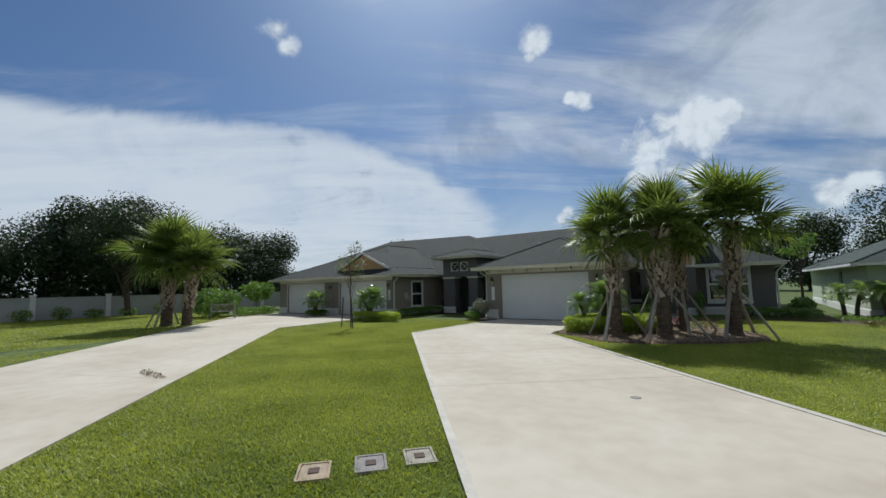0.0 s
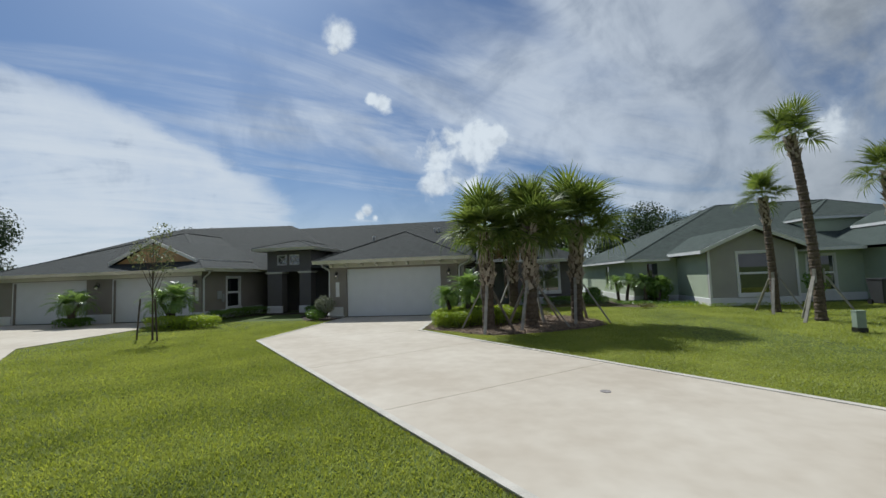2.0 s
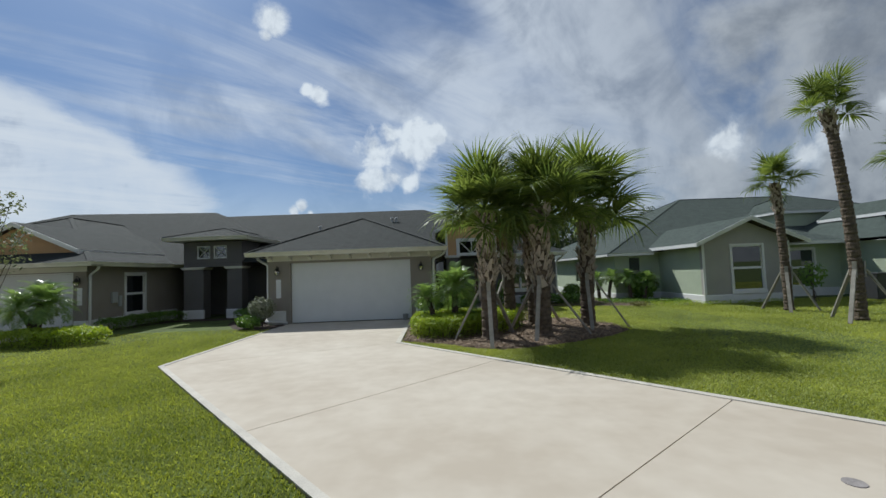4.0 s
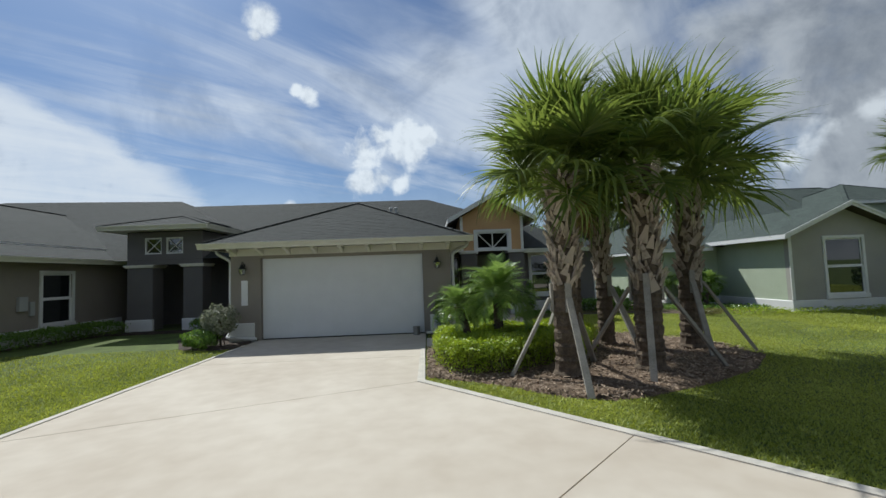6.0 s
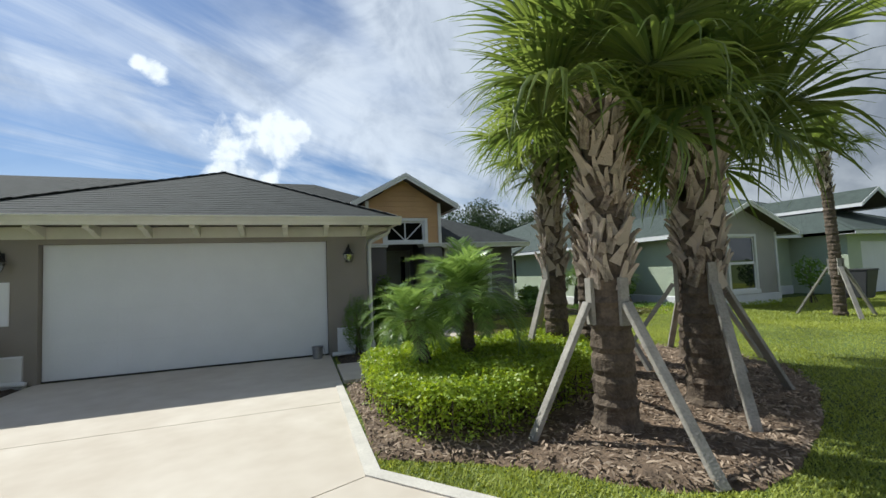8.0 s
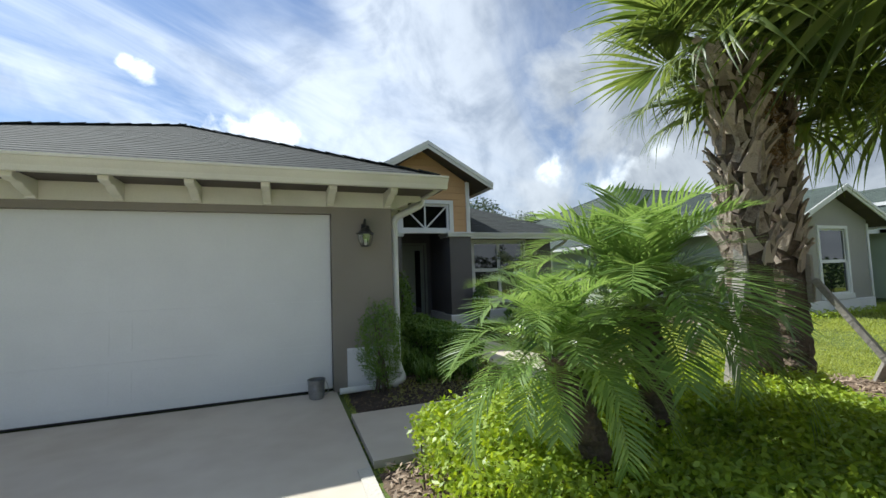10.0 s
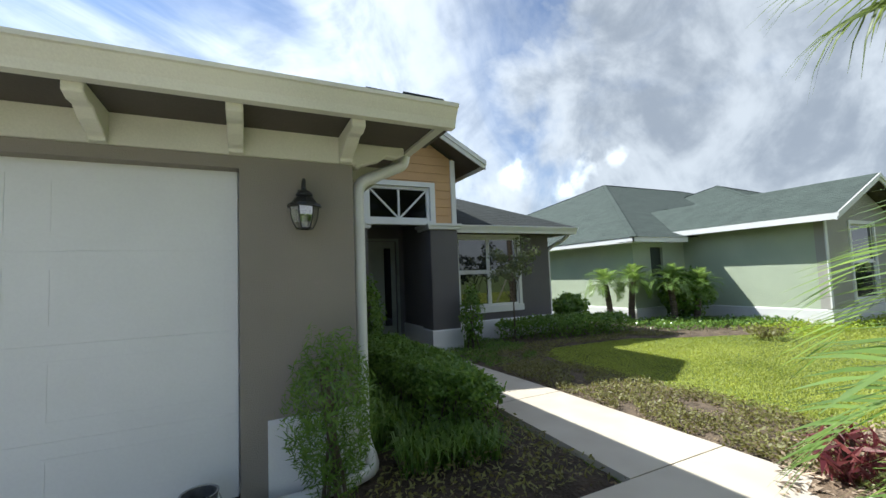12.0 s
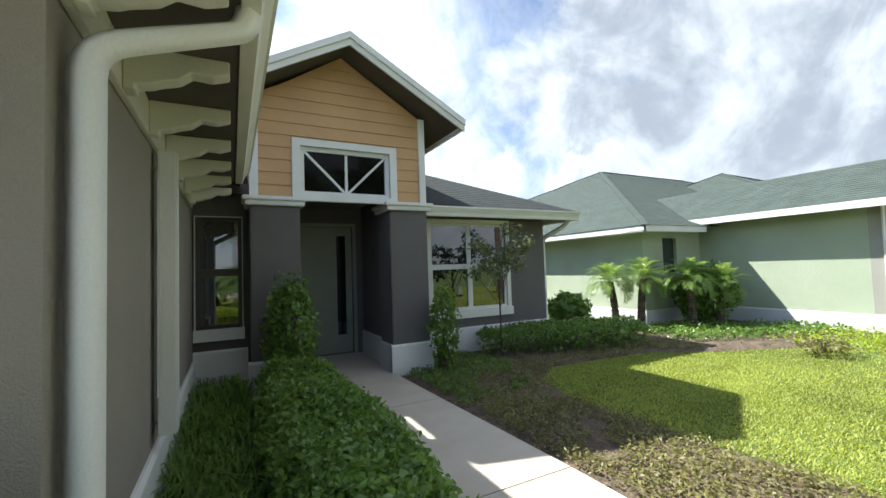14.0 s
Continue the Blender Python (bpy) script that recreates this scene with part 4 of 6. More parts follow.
def hedge(name, label, poly, height, count, size, material, wild=0.06, category="hedge", group=""):
    """Clipped planting over a polygon: a shell of leaves round a bumpy rounded body, with stems inside."""
    xs, ys = [p[0] for p in poly], [p[1] for p in poly]
    X, Y = rng.uniform(min(xs), max(xs), count * 4), rng.uniform(min(ys), max(ys), count * 4)
    k = inside(poly, X, Y)
    X, Y = X[k][:count], Y[k][:count]
    d = edge_dist(poly, X, Y)
    top = height * np.clip(0.55 + d / 0.28, 0, 1) ** 0.5 * (1 + 0.16 * waves(X, Y, 3, 3)) 
    z = np.where(rng.random(len(X)) < 0.62, top - rng.exponential(0.035, len(X)), rng.uniform(0.05, 1, len(X)) * top)
    P = np.stack([X, Y, np.maximum(z, 0.02)], 1) + rng.normal(0, wild * 0.4, (len(X), 3))
    N = np.stack([rng.normal(0, 0.4, len(X)), rng.normal(0, 0.4, len(X)), np.ones(len(X))], 1)
    th = thing(name, label, category, group)
    obj("foliage", leaves_mesh("foliage", P, N, size, material), th)
    n = max(6, int(len(X) / 300))
    bm = bmesh.new()
    for i in range(n):
        x, y, h = X[i], Y[i], top[i] * 0.8
        bmesh.ops.create_cone(bm, segments=5, radius1=0.008, radius2=0.004, depth=h, matrix=pose(x, y, h / 2, rng.uniform(-15, 15), rng.uniform(-15, 15), 0))
    tagged(part("branching_stem", bm, M_BARK, th), kind="stuff")
    return th


def shrub(name, label, at, h, r, count, size, material, base=0.1, category="shrub", group="", slim=0.5, shape=1.0):
    """Upright bush: leaves on an uneven spheroid, several stems."""
    q = rng.normal(0, 1, (count, 3))
    q /= np.linalg.norm(q, axis=1)[:, None]
    rad = rng.uniform(0.45, 1.0, count) ** 0.5
    lump = 1 + 0.22 * np.sin(q[:, 0] * 5 + q[:, 2] * 4) * np.sin(q[:, 1] * 6 + 1)
    P = q * (rad * lump)[:, None]
    P[:, 2] = base + (P[:, 2] * 0.5 + 0.5) * (h - base)
    taper = np.where(P[:, 2] > h * 0.4, 1 - (1 - shape) * (P[:, 2] / h), 1)
    P[:, 0] *= r * taper
    P[:, 1] *= r * taper
    th = thing(name, label, category, group, at=at)
    obj("foliage", leaves_mesh("foliage", P, q, size, material, slim), th)
    bm = bmesh.new()
    for i in range(6):
        bmesh.ops.create_cone(bm, segments=6, radius1=0.014, radius2=0.006, depth=h * 0.8, matrix=pose(rng.uniform(-0.1, 0.1) * r, rng.uniform(-0.1, 0.1) * r, h * 0.4, rng.uniform(-14, 14), rng.uniform(-14, 14), 0))
    part("branching_stem", bm, M_BARK, th)
    return th


# fan palm pieces, built once
def fan_mesh(seed, R=0.9, L=0.75, n=38, droop=0.14, curl=0.25):
    """Fan leaf: bent stalk, midrib running into the blade, narrow folded segments with hanging tips."""
    r = np.random.default_rng(seed)
    V, F = [], []

    def strip(rows):
        for i, (c, s, nrm) in enumerate(rows):
            V.extend([c - s, c + nrm, c + s])
            if i:
                k = len(V) - 6
                F.extend([(k, k + 1, k + 4, k + 3), (k + 1, k + 2, k + 5, k + 4)])
    up = np.array([0, 0, 1.0])
    strip([(np.array([0, L * t, 0.10 * math.sin(t * 2.6)]), np.array([0.017 - 0.006 * t, 0, 0]), up * 0.012) for t in (0, 0.33, 0.66, 1.0)])
    base = np.array([0, L, 0.10 * math.sin(2.6)])
    for i in range(n):
        a = radians(-132 + 264 * i / (n - 1)) + r.normal(0, 0.03)
        ln = R * (0.70 + 0.34 * math.cos(a * 0.62)) * r.uniform(0.86, 1.1)
        d = np.array([math.sin(a), math.cos(a), 0])
        e = np.array([math.cos(a), -math.sin(a), 0])
        # segments near the tip spring from the midrib, further out
        root = base + np.array([0, 0.2 * R * max(0.0, math.cos(a)) ** 2, -0.1 * curl * max(0.0, math.cos(a)) ** 2])
        dr = droop * r.uniform(0.5, 1.7)
        side = r.normal(0, 0.05)
        rows = []
        for t, wd in ((0.02, 0.005), (0.24, 0.017), (0.44, 0.027), (0.62, 0.013), (0.82, 0.007), (1.0, 0.001)):
            hang = max(0.0, t - 0.35) ** 2 * 1.9
            c = root + d * (ln * (t - 0.35 * dr * hang)) + e * (side * t * t * ln) + up * (0.16 * abs(math.sin(a)) * t - curl * t * t * ln * 0.5 * max(0.0, math.cos(a)) - dr * hang * ln + 0.04 * t)
            rows.append((c, e * wd, up * (0.014 * (1 - t) + 0.001)))
        strip(rows)
    return np_mesh("frond", np.array(V), F, M_FAN)


FANS = [fan_mesh(1, 0.88, 0.58, 37, 0.16, 0.24), fan_mesh(2, 0.95, 0.7, 39, 0.26, 0.34), fan_mesh(3, 0.82, 0.48, 35, 0.1, 0.16), fan_mesh(4, 0.84, 0.66, 36, 0.45, 0.4)]


def boot_mesh(split):
    """Old leaf base on the trunk: a tapering wedge that ends in a cut or a fork."""
    bm = bmesh.new()
    for s in ((-1, 1) if split else (0,)):
        secs = ((0.0, 0.085, 0.02, 0), (0.09, 0.064, 0.018, 0.15), (0.17, 0.044, 0.014, 0.6), (0.23, 0.036, 0.010, 0.9), (0.28, 0.027, 0.006, 1.25))
        prev = None
        for z, w, t, k in secs:
            x = s * 0.05 * k
            o = 0.065 * (z / 0.28) ** 2
            ww = w * (0.62 if s else 1)
            ring = [bm.verts.new(p) for p in ((x - ww, -o - t, z), (x + ww, -o - t, z), (x + ww, -o + t, z), (x - ww, -o + t, z))]
            if prev:
                for i in range(4):
                    bm.faces.new((prev[i], prev[(i + 1) % 4], ring[(i + 1) % 4], ring[i]))
            prev = ring
        bm.faces.new(prev)
    me = bpy.data.meshes.new("leaf_base")
    bm.normal_update()
    bm.to_mesh(me)
    bm.free()
    me.materials.append(M_BOOT)
    return me


BOOTS = [boot_mesh(False), boot_mesh(True), boot_mesh(True)]


def trunk_mesh(h, r0, r1, material, lean=(0, 0), rings=0.05):
    bm = bmesh.new()
    prev = None
    n = max(8, int(h / rings))
    for i in range(n + 1):
        t = i / n
        z = h * t
        r = r0 + (r1 - r0) * t + (0.012 if i % 2 else 0) + 0.05 * r0 * math.sin(i * 1.7) + 0.35 * r0 * max(0, 1 - z / 0.25) ** 2 * 0.5
        cx, cy = lean[0] * t * t, lean[1] * t * t
        ring = [bm.verts.new((cx + r * math.cos(a * math.tau / 14) * (1 + 0.04 * math.sin(a * 3 + i)), cy + r * math.sin(a * math.tau / 14), z)) for a in range(14)]
        if prev:
            for a in range(14):
                bm.faces.new((prev[a], prev[(a + 1) % 14], ring[(a + 1) % 14], ring[a]))
        prev = ring
    bm.faces.new(prev)
    return bm


def fan_palm(label, x, y, h, r=0.19, crown=1.0, boots=(1.2, None), fronds=40, lean=(0, 0), seed=0, group=""):
    rn = random.Random(seed)
    th = thing("fan_palm", label, "palm tree", group, at=(x, y, 0))
    part("trunk", trunk_mesh(h, r, r * 0.85, M_TRUNK, lean), M_TRUNK, th, "dark ringed palm trunk")
    z0, z1 = boots[0], boots[1] or h
    n = int((z1 - z0) / 0.0185) if z1 > z0 else 0
    for i in range(n):
        t = i / max(1, n - 1)
        z = z0 + (z1 - z0) * t
        k = z / h
        a = i * 2.39996 + rn.uniform(-0.15, 0.15)
        s = rn.uniform(0.66, 0.98) * (r / 0.19) ** 0.7
        cx, cy = lean[0] * k * k, lean[1] * k * k
        m = Matrix.Translation((cx, cy, z - 0.1)) @ Matrix.Rotation(a, 4, "Z") @ Matrix.Translation((0, -r * 0.93, 0)) @ Euler((radians(rn.uniform(-2, 11)), rn.choice((-1, 1)) * rn.uniform(0.2, 0.62), 0)).to_matrix().to_4x4() @ Matrix.Diagonal((s, s, s * 1.05, 1))
        obj("leaf_base", BOOTS[rn.randrange(3)], th, m)
    for i in range(fronds):
        t = (i + 0.5) / fronds
        a = i * 2.39996 + rn.uniform(-0.3, 0.3)
        el = radians(84 - 110 * t + rn.uniform(-13, 13))
        s = crown * rn.uniform(0.76, 1.14) * (0.85 if t < 0.12 else 1)
        m = Matrix.Translation((lean[0], lean[1], h - 0.05 + 0.22 * (1 - t))) @ Matrix.Rotation(a, 4, "Z") @ Matrix.Rotation(el, 4, "X") @ Matrix.Rotation(rn.uniform(-0.5, 0.5), 4, "Y") @ Matrix.Scale(s, 4)
        obj("frond", FANS[3 if t > 0.72 else rn.randrange(3)], th, m)
    return th


def braced(x, y, feet, z=1.2, r=0.2):
    """Timber props against a trunk, each nailed to a cleat."""
    for fx, fy in feet:
        d = Vector((fx - x, fy - y)).normalized()
        th = thing("palm_brace", "weathered wooden brace propping a palm trunk", "tree brace", "palm braces", at=(fx, fy, 0))
        p, q = Vector((0, 0, -0.02)), Vector((x + d.x * (r + 0.03) - fx, y + d.y * (r + 0.03) - fy, z))
        bm = bmesh.new()
        box(bm, -0.045, 0.045, -0.022, 0.022, 0, (q - p).length, bevel=0.004)
        ob = part("timber", bm, M_WOOD, th)
        ob.matrix_basis = Matrix.Translation(p) @ (q - p).to_track_quat("Z", "Y").to_matrix().to_4x4()
        bm = bmesh.new()
        box(bm, -0.045, 0.045, -0.02, 0.02, z - 0.2, z + 0.22, bevel=0.004)
        ob = part("cleat", bm, M_WOOD, th, "short wooden cleat strapped to the trunk")
        ob.matrix_basis = Matrix.Translation((x + d.x * r - fx, y + d.y * r - fy, 0)) @ Matrix.Rotation(math.atan2(d.y, d.x) + math.pi / 2, 4, "Z")


GRP = "palms in the mulch bed"
fan_palm("tall cabbage palm with crisscross leaf bases in mulch", 6.5, -5.08, 3.0, 0.185, 1.0, (1.35, None), 40, (0.0, 0.0), 1, GRP)
fan_palm("stout cabbage palm with crisscross leaf bases in mulch", 7.8, -4.97, 3.12, 0.2, 1.12, (1.3, None), 40, (0.05, -0.03), 2, GRP)
fan_palm("cabbage palm with ragged leaf bases beside lawn", 9.42, -3.48, 3.35, 0.19, 1.2, (1.4, None), 40, (0.15, 0.0), 3, GRP)
fan_palm("cabbage palm with brown leaf bases behind hedge", 7.36, -2.98, 3.2, 0.165, 0.85, (1.45, None), 32, (-0.05, 0.0), 4, GRP)
fan_palm("slender cabbage palm behind the others in mulch", 8.06, -2.84, 2.9, 0.155, 0.8, (1.4, None), 24, (-0.05, 0.0), 5, GRP)
braced(6.5, -5.08, ((5.64, -5.02), (6.41, -6.14), (7.2, -4.3)), 1.15, 0.2)
braced(7.8, -4.97, ((7.46, -5.66), (7.1, -4.1), (8.95, -5.05)), 1.25, 0.23)
braced(9.42, -3.48, ((9.2, -4.38), (10.4, -3.8), (9.9, -2.6)), 1.25, 0.21)
braced(7.36, -2.98, ((6.6, -3.2), (7.5, -2.0)), 1.3, 0.18)
braced(8.06, -2.84, ((8.3, -3.75), (8.95, -2.4)), 1.2, 0.17)


def seed_stalk(palm, at, drop, count, seed):
    """Dry branching flower stalk hanging under a crown."""
    r = np.random.default_rng(seed)
    t = r.uniform(0, 1, count) ** 0.7
    P = np.stack([at[0] + 0.10 * t * drop[0] + r.normal(0, 0.075, count), at[1] + 0.10 * t * drop[1] + r.normal(0, 0.075, count), at[2] - t * drop[2] + r.normal(0, 0.04, count)], 1)
    obj("seed_stalk", leaves_mesh("seed_stalk", P, r.normal(0, 1, (count, 3)), 0.022, M_STALK, 0.22, 0.9), palm, label="dry brown branching flower stalk")


PALMS = [o for o in bpy.data.objects if o.name.startswith("fan_palm")]
seed_stalk(PALMS[0], (0.24, 0.06, 2.9), (1.5, 0.3, 0.75), 1500, 1)
seed_stalk(PALMS[3], (0.22, -0.05, 3.1), (1.4, -0.3, 0.9), 1300, 2)
GR2 = "young palms on the far lawn"
fan_palm("tall slim palm with bare trunk on lawn", 16.6, -1.65, 4.15, 0.125, 0.68, (3.2, None), 20, (-0.1, 0.05), 6, GR2)
fan_palm("tallest slim palm with bare brown trunk on lawn", 16.2, -4.3, 5.6, 0.135, 0.66, (5.0, None), 16, (-0.3, 0.1), 7, GR2)
fan_palm("slim palm with sparse crown on lawn", 18.85, -3.8, 4.4, 0.145, 0.75, (2.6, None), 20, (-0.1, 0.0), 8, GR2)
braced(16.6, -1.65, ((16.1, -2.3), (17.3, -2.0), (16.4, -0.8)), 1.2, 0.14)
braced(16.2, -4.3, ((15.5, -4.7), (17.0, -4.7), (16.3, -3.4)), 1.3, 0.15)
braced(18.85, -3.8, ((18.1, -4.2), (19.6, -4.1)), 1.3, 0.16)
GR3 = "palms by the left driveway"
fan_palm("full cabbage palm with skirted trunk beside driveway", -14.3, -9.4, 3.35, 0.27, 1.5, (0.9, None), 50, (0.0, 0.0), 9, GR3)
fan_palm("leaning cabbage palm beside its twin by driveway", -13.7, -8.7, 2.9, 0.24, 1.35, (0.9, None), 44, (0.5, 0.2), 10, GR3)
braced(-14.3, -9.4, ((-15.1, -10.0), (-13.6, -10.2), (-14.9, -8.6)), 1.2, 0.28)


# feather palms
def feather_mesh(seed, L=1.0, n=50, arch=0.5):
    """Feather leaf: midrib arching over, slim leaflets in a shallow V, shorter at both ends."""
    r = np.random.default_rng(seed)
    V, F = [], []
    P, pos = [], np.array([0.0, 0.0, 0.0])
    for t in np.linspace(0, 1, n):
        P.append(pos.copy())
        tilt = arch * (0.25 - 2.2 * t ** 1.5)
        pos = pos + np.array([0, math.cos(tilt), math.sin(tilt)]) * (L / n)
    for i in range(n - 1):
        k = len(V)
        w = 0.007 * (1 - 0.75 * i / n)
        V += [P[i] + [-w, 0, 0], P[i] + [w, 0, 0], P[i + 1] + [w, 0, 0], P[i + 1] + [-w, 0, 0]]
        F.append((k, k + 1, k + 2, k + 3))
    for i in range(8, n):
        t = i / n
        ln = 0.27 * math.sin(math.pi * (0.10 + 0.80 * t)) ** 0.7 * r.uniform(0.85, 1.1)
        fw = (P[min(i + 1, n - 1)] - P[i - 1])
        fw = fw / np.linalg.norm(fw)
        nm = np.array([0, -fw[2], fw[1]])
        for s in (-1, 1):
            d = np.array([s * 0.80, 0, 0]) + fw * (0.50 + 0.35 * t) + nm * 0.22 + r.normal(0, 0.06, 3)
            d /= np.linalg.norm(d)
            wv = np.cross(d, nm)
            wv = wv / (np.linalg.norm(wv) + 1e-6) * 0.009
            mid, tip = P[i] + d * ln * 0.5, P[i] + d * ln + np.array([0, 0, -0.12 * ln])
            k = len(V)
            V += [P[i] - wv * 0.5, P[i] + wv * 0.5, mid + wv, mid - wv, tip + wv * 0.1, tip - wv * 0.1]
            F += [(k, k + 1, k + 2, k + 3), (k + 3, k + 2, k + 4, k + 5)]
    return np_mesh("frond", np.array(V), F, M_FEATHER)


FEATHERS = [feather_mesh(1, 0.95, 38, 0.7), feather_mesh(2, 1.05, 40, 0.9), feather_mesh(3, 0.85, 36, 0.55)]


def date_palm(label, x, y, h, s=1.0, fronds=46, lean=(0, 0), seed=0, group="", stems=None):
    rn = random.Random(seed)
    th = thing("pygmy_date_palm", label, "palm", group, at=(x, y, 0))
    for lx, ly, hh in (stems or ((lean[0], lean[1], h),)):
        part("trunk", trunk_mesh(hh, 0.045 + 0.045 * s, 0.035 + 0.045 * s, M_BARK, (lx, ly), 0.03), M_BARK, th)
        for i in range(fronds):
            t = (i + 0.5) / fronds
            el = radians(84 - 98 * t ** 0.9 + rn.uniform(-9, 9))
            k = s * rn.uniform(0.8, 1.1)
            m = Matrix.Translation((lx, ly, hh - 0.02)) @ Matrix.Rotation(i * 2.39996 + rn.uniform(-0.25, 0.25), 4, "Z") @ Matrix.Rotation(el, 4, "X") @ Matrix.Scale(k, 4)
            obj("frond", FEATHERS[rn.randrange(3)], th, m)
    return th


date_palm("small leaning pygmy date palm in golden hedge", 5.2, -3.68, 0.95, 0.6, 44, (-0.22, 0.09), 1, "date palms in the hedge")
date_palm("bushy pygmy date palm in golden hedge", 5.74, -3.48, 1.12, 0.95, 68, (0.03, 0.12), 2, "date palms in the hedge")
GR4 = "date palms by the green wall"
for i, (x, y, h, ln) in enumerate(((13.0, 4.85, 0.9, -0.08), (13.3, 4.45, 0.95, 0.2), (14.0, 3.75, 0.9, -0.05), (14.5, 3.5, 0.8, 0.25))):
    date_palm("pygmy date palm beside green wall", x, y, h + 0.1, 0.66, 40, (ln, 0.05), 10 + i, GR4)
GR5 = "date palms by the left garages"
date_palm("clumped pygmy date palm before garage door", -12.2, -1.9, 1.0, 0.95, 36, (0, 0), 20, GR5, ((-0.3, 0, 0.95), (0.3, 0.1, 1.0)))
date_palm("clumped pygmy date palm in hedge bed", -6.6, -2.6, 1.0, 0.95, 36, (0, 0), 21, GR5, ((-0.45, 0, 0.95), (0.0, 0.2, 1.2), (0.4, 0.0, 1.05)))
# ---- beds ----
from mathutils import geometry


def scatter_in(poly, count, seed=1):
    r = np.random.default_rng(seed)
    xs, ys = [p[0] for p in poly], [p[1] for p in poly]
    X, Y = r.uniform(min(xs), max(xs), count * 3), r.uniform(min(ys), max(ys), count * 3)
    k = inside(poly, X, Y)
    return X[k][:count], Y[k][:count]


def patch(name, label, poly, z, material, category, bumps=0.02, n=42, kind="structure"):
    """Planting bed: uneven ground inside an outline."""
    ring = []
    for (x0, y0), (x1, y1) in zip(poly, poly[1:] + poly[:1]):
        k = max(1, int(math.hypot(x1 - x0, y1 - y0) / 0.2))
        ring += [(x0 + (x1 - x0) * i / k + 0.02 * math.sin(37 * i), y0 + (y1 - y0) * i / k + 0.02 * math.sin(53 * i)) for i in range(k)]
    X, Y = scatter_in(poly, 1500, 17)
    pts = [Vector(p) for p in ring] + [Vector((x, y)) for x, y in zip(X, Y)]
    edges = [(i, (i + 1) % len(ring)) for i in range(len(ring))]
    vs, _, fs, *_ = geometry.delaunay_2d_cdt(pts, edges, [], 1, 1e-4)
    d = edge_dist(poly, np.array([v.x for v in vs]), np.array([v.y for v in vs]))
    bm = bmesh.new()
    bv = [bm.verts.new((v.x, v.y, z + (bumps * (noise.noise(Vector((v.x, v.y, 0)) * 4) + 1.6) if e > 0.06 else 0))) for v, e in zip(vs, d)]
    for f in fs:
        cx, cy = sum(vs[k].x for k in f) / 3, sum(vs[k].y for k in f) / 3
        if inside(poly, np.array([cx]), np.array([cy]))[0]:
            fc = bm.faces.new([bv[k] for k in f])
            fc.smooth = True
            fc.normal_update()
            if fc.normal.z < 0:
                fc.normal_flip()
    return tagged(part(name, bm, material), label, category, kind=kind)


MULCH = [(4.39, -4.72), (5.1, -5.12), (5.6, -5.5), (6.1, -6.02), (6.65, -6.22), (7.15, -6.15), (8.3, -5.68), (9.4, -5.05), (10.2, -4.25), (10.2, -3.3), (9.9, -2.4), (9.3, -1.5), (8.2, -1.2), (7.2, -1.6), (6.3, -2.4), (5.3, -2.4), (4.39, -2.3)]
patch("mulch_bed", "brown bark mulch bed under the palms", MULCH, -0.025, M_MULCH, "mulch bed", 0.03)
SIDE = [(5.1, -1.07), (4.46, -1.07), (4.46, -0.1), (5.06, -0.1), (5.06, 4.25), (5.6, 4.25), (5.6, 3.85), (6.5, 3.85), (6.6, 2.5), (6.66, 0.7), (6.58, -1.07)]
patch("side_bed", "dark soil bed beside garage and walkway", SIDE, -0.024, M_DIRT, "planting bed", 0.02)
FRONT = [(7.6, -2.2), (8.4, -2.0), (8.9, -1.0), (8.9, 0.0), (8.8, 0.9), (8.75, 1.8), (8.95, 2.6), (9.5, 3.05), (10.4, 3.0), (11.4, 2.9), (12.2, 2.4), (13.5, 1.8), (16.7, 1.4), (16.72, 2.25), (16.7, 5.75), (14.4, 5.75), (11.2, 6.5), (11.1, 4.68), (7.95, 4.68), (7.95, 3.85), (7.46, 3.85), (7.5, 2.5), (7.6, 0.0)]
M_SOIL = mat("brown bed soil", (0.17, 0.125, 0.085), 0.95, 0.3, 5, 40, 1.0)
patch("front_bed", "bare brown soil bed with sparse groundcover", FRONT, -0.024, M_SOIL, "planting bed", 0.02)
LEFTB = [(-0.9, -0.15), (-0.1, -0.15), (-0.1, -1.2), (-0.6, -1.35), (-1.5, -1.1), (-2.6, 0.6), (-3.2, 2.4), (-5.8, 2.3), (-6.5, 0.6), (-6.6, -1.2), (-6.2, -1.7), (-6.88, -1.6), (-6.88, 3.15), (-0.82, 3.15)]
patch("left_bed", "dark soil bed along the neighbouring unit", LEFTB, -0.026, M_DIRT, "planting bed", 0.02)


# bark chips
def chips(label, poly, count, z, material, size=0.03, seed=3):
    X, Y = scatter_in(poly, count, seed)
    P = np.stack([X, Y, z + rng.uniform(0.03, 0.075, len(X))], 1)
    me = leaves_mesh("bark_chips", P, np.tile([0, 0, 1.0], (len(X), 1)), size, material, 0.3, 0.35)
    return tagged(new("bark_chips", me), label, "mulch", kind="stuff")


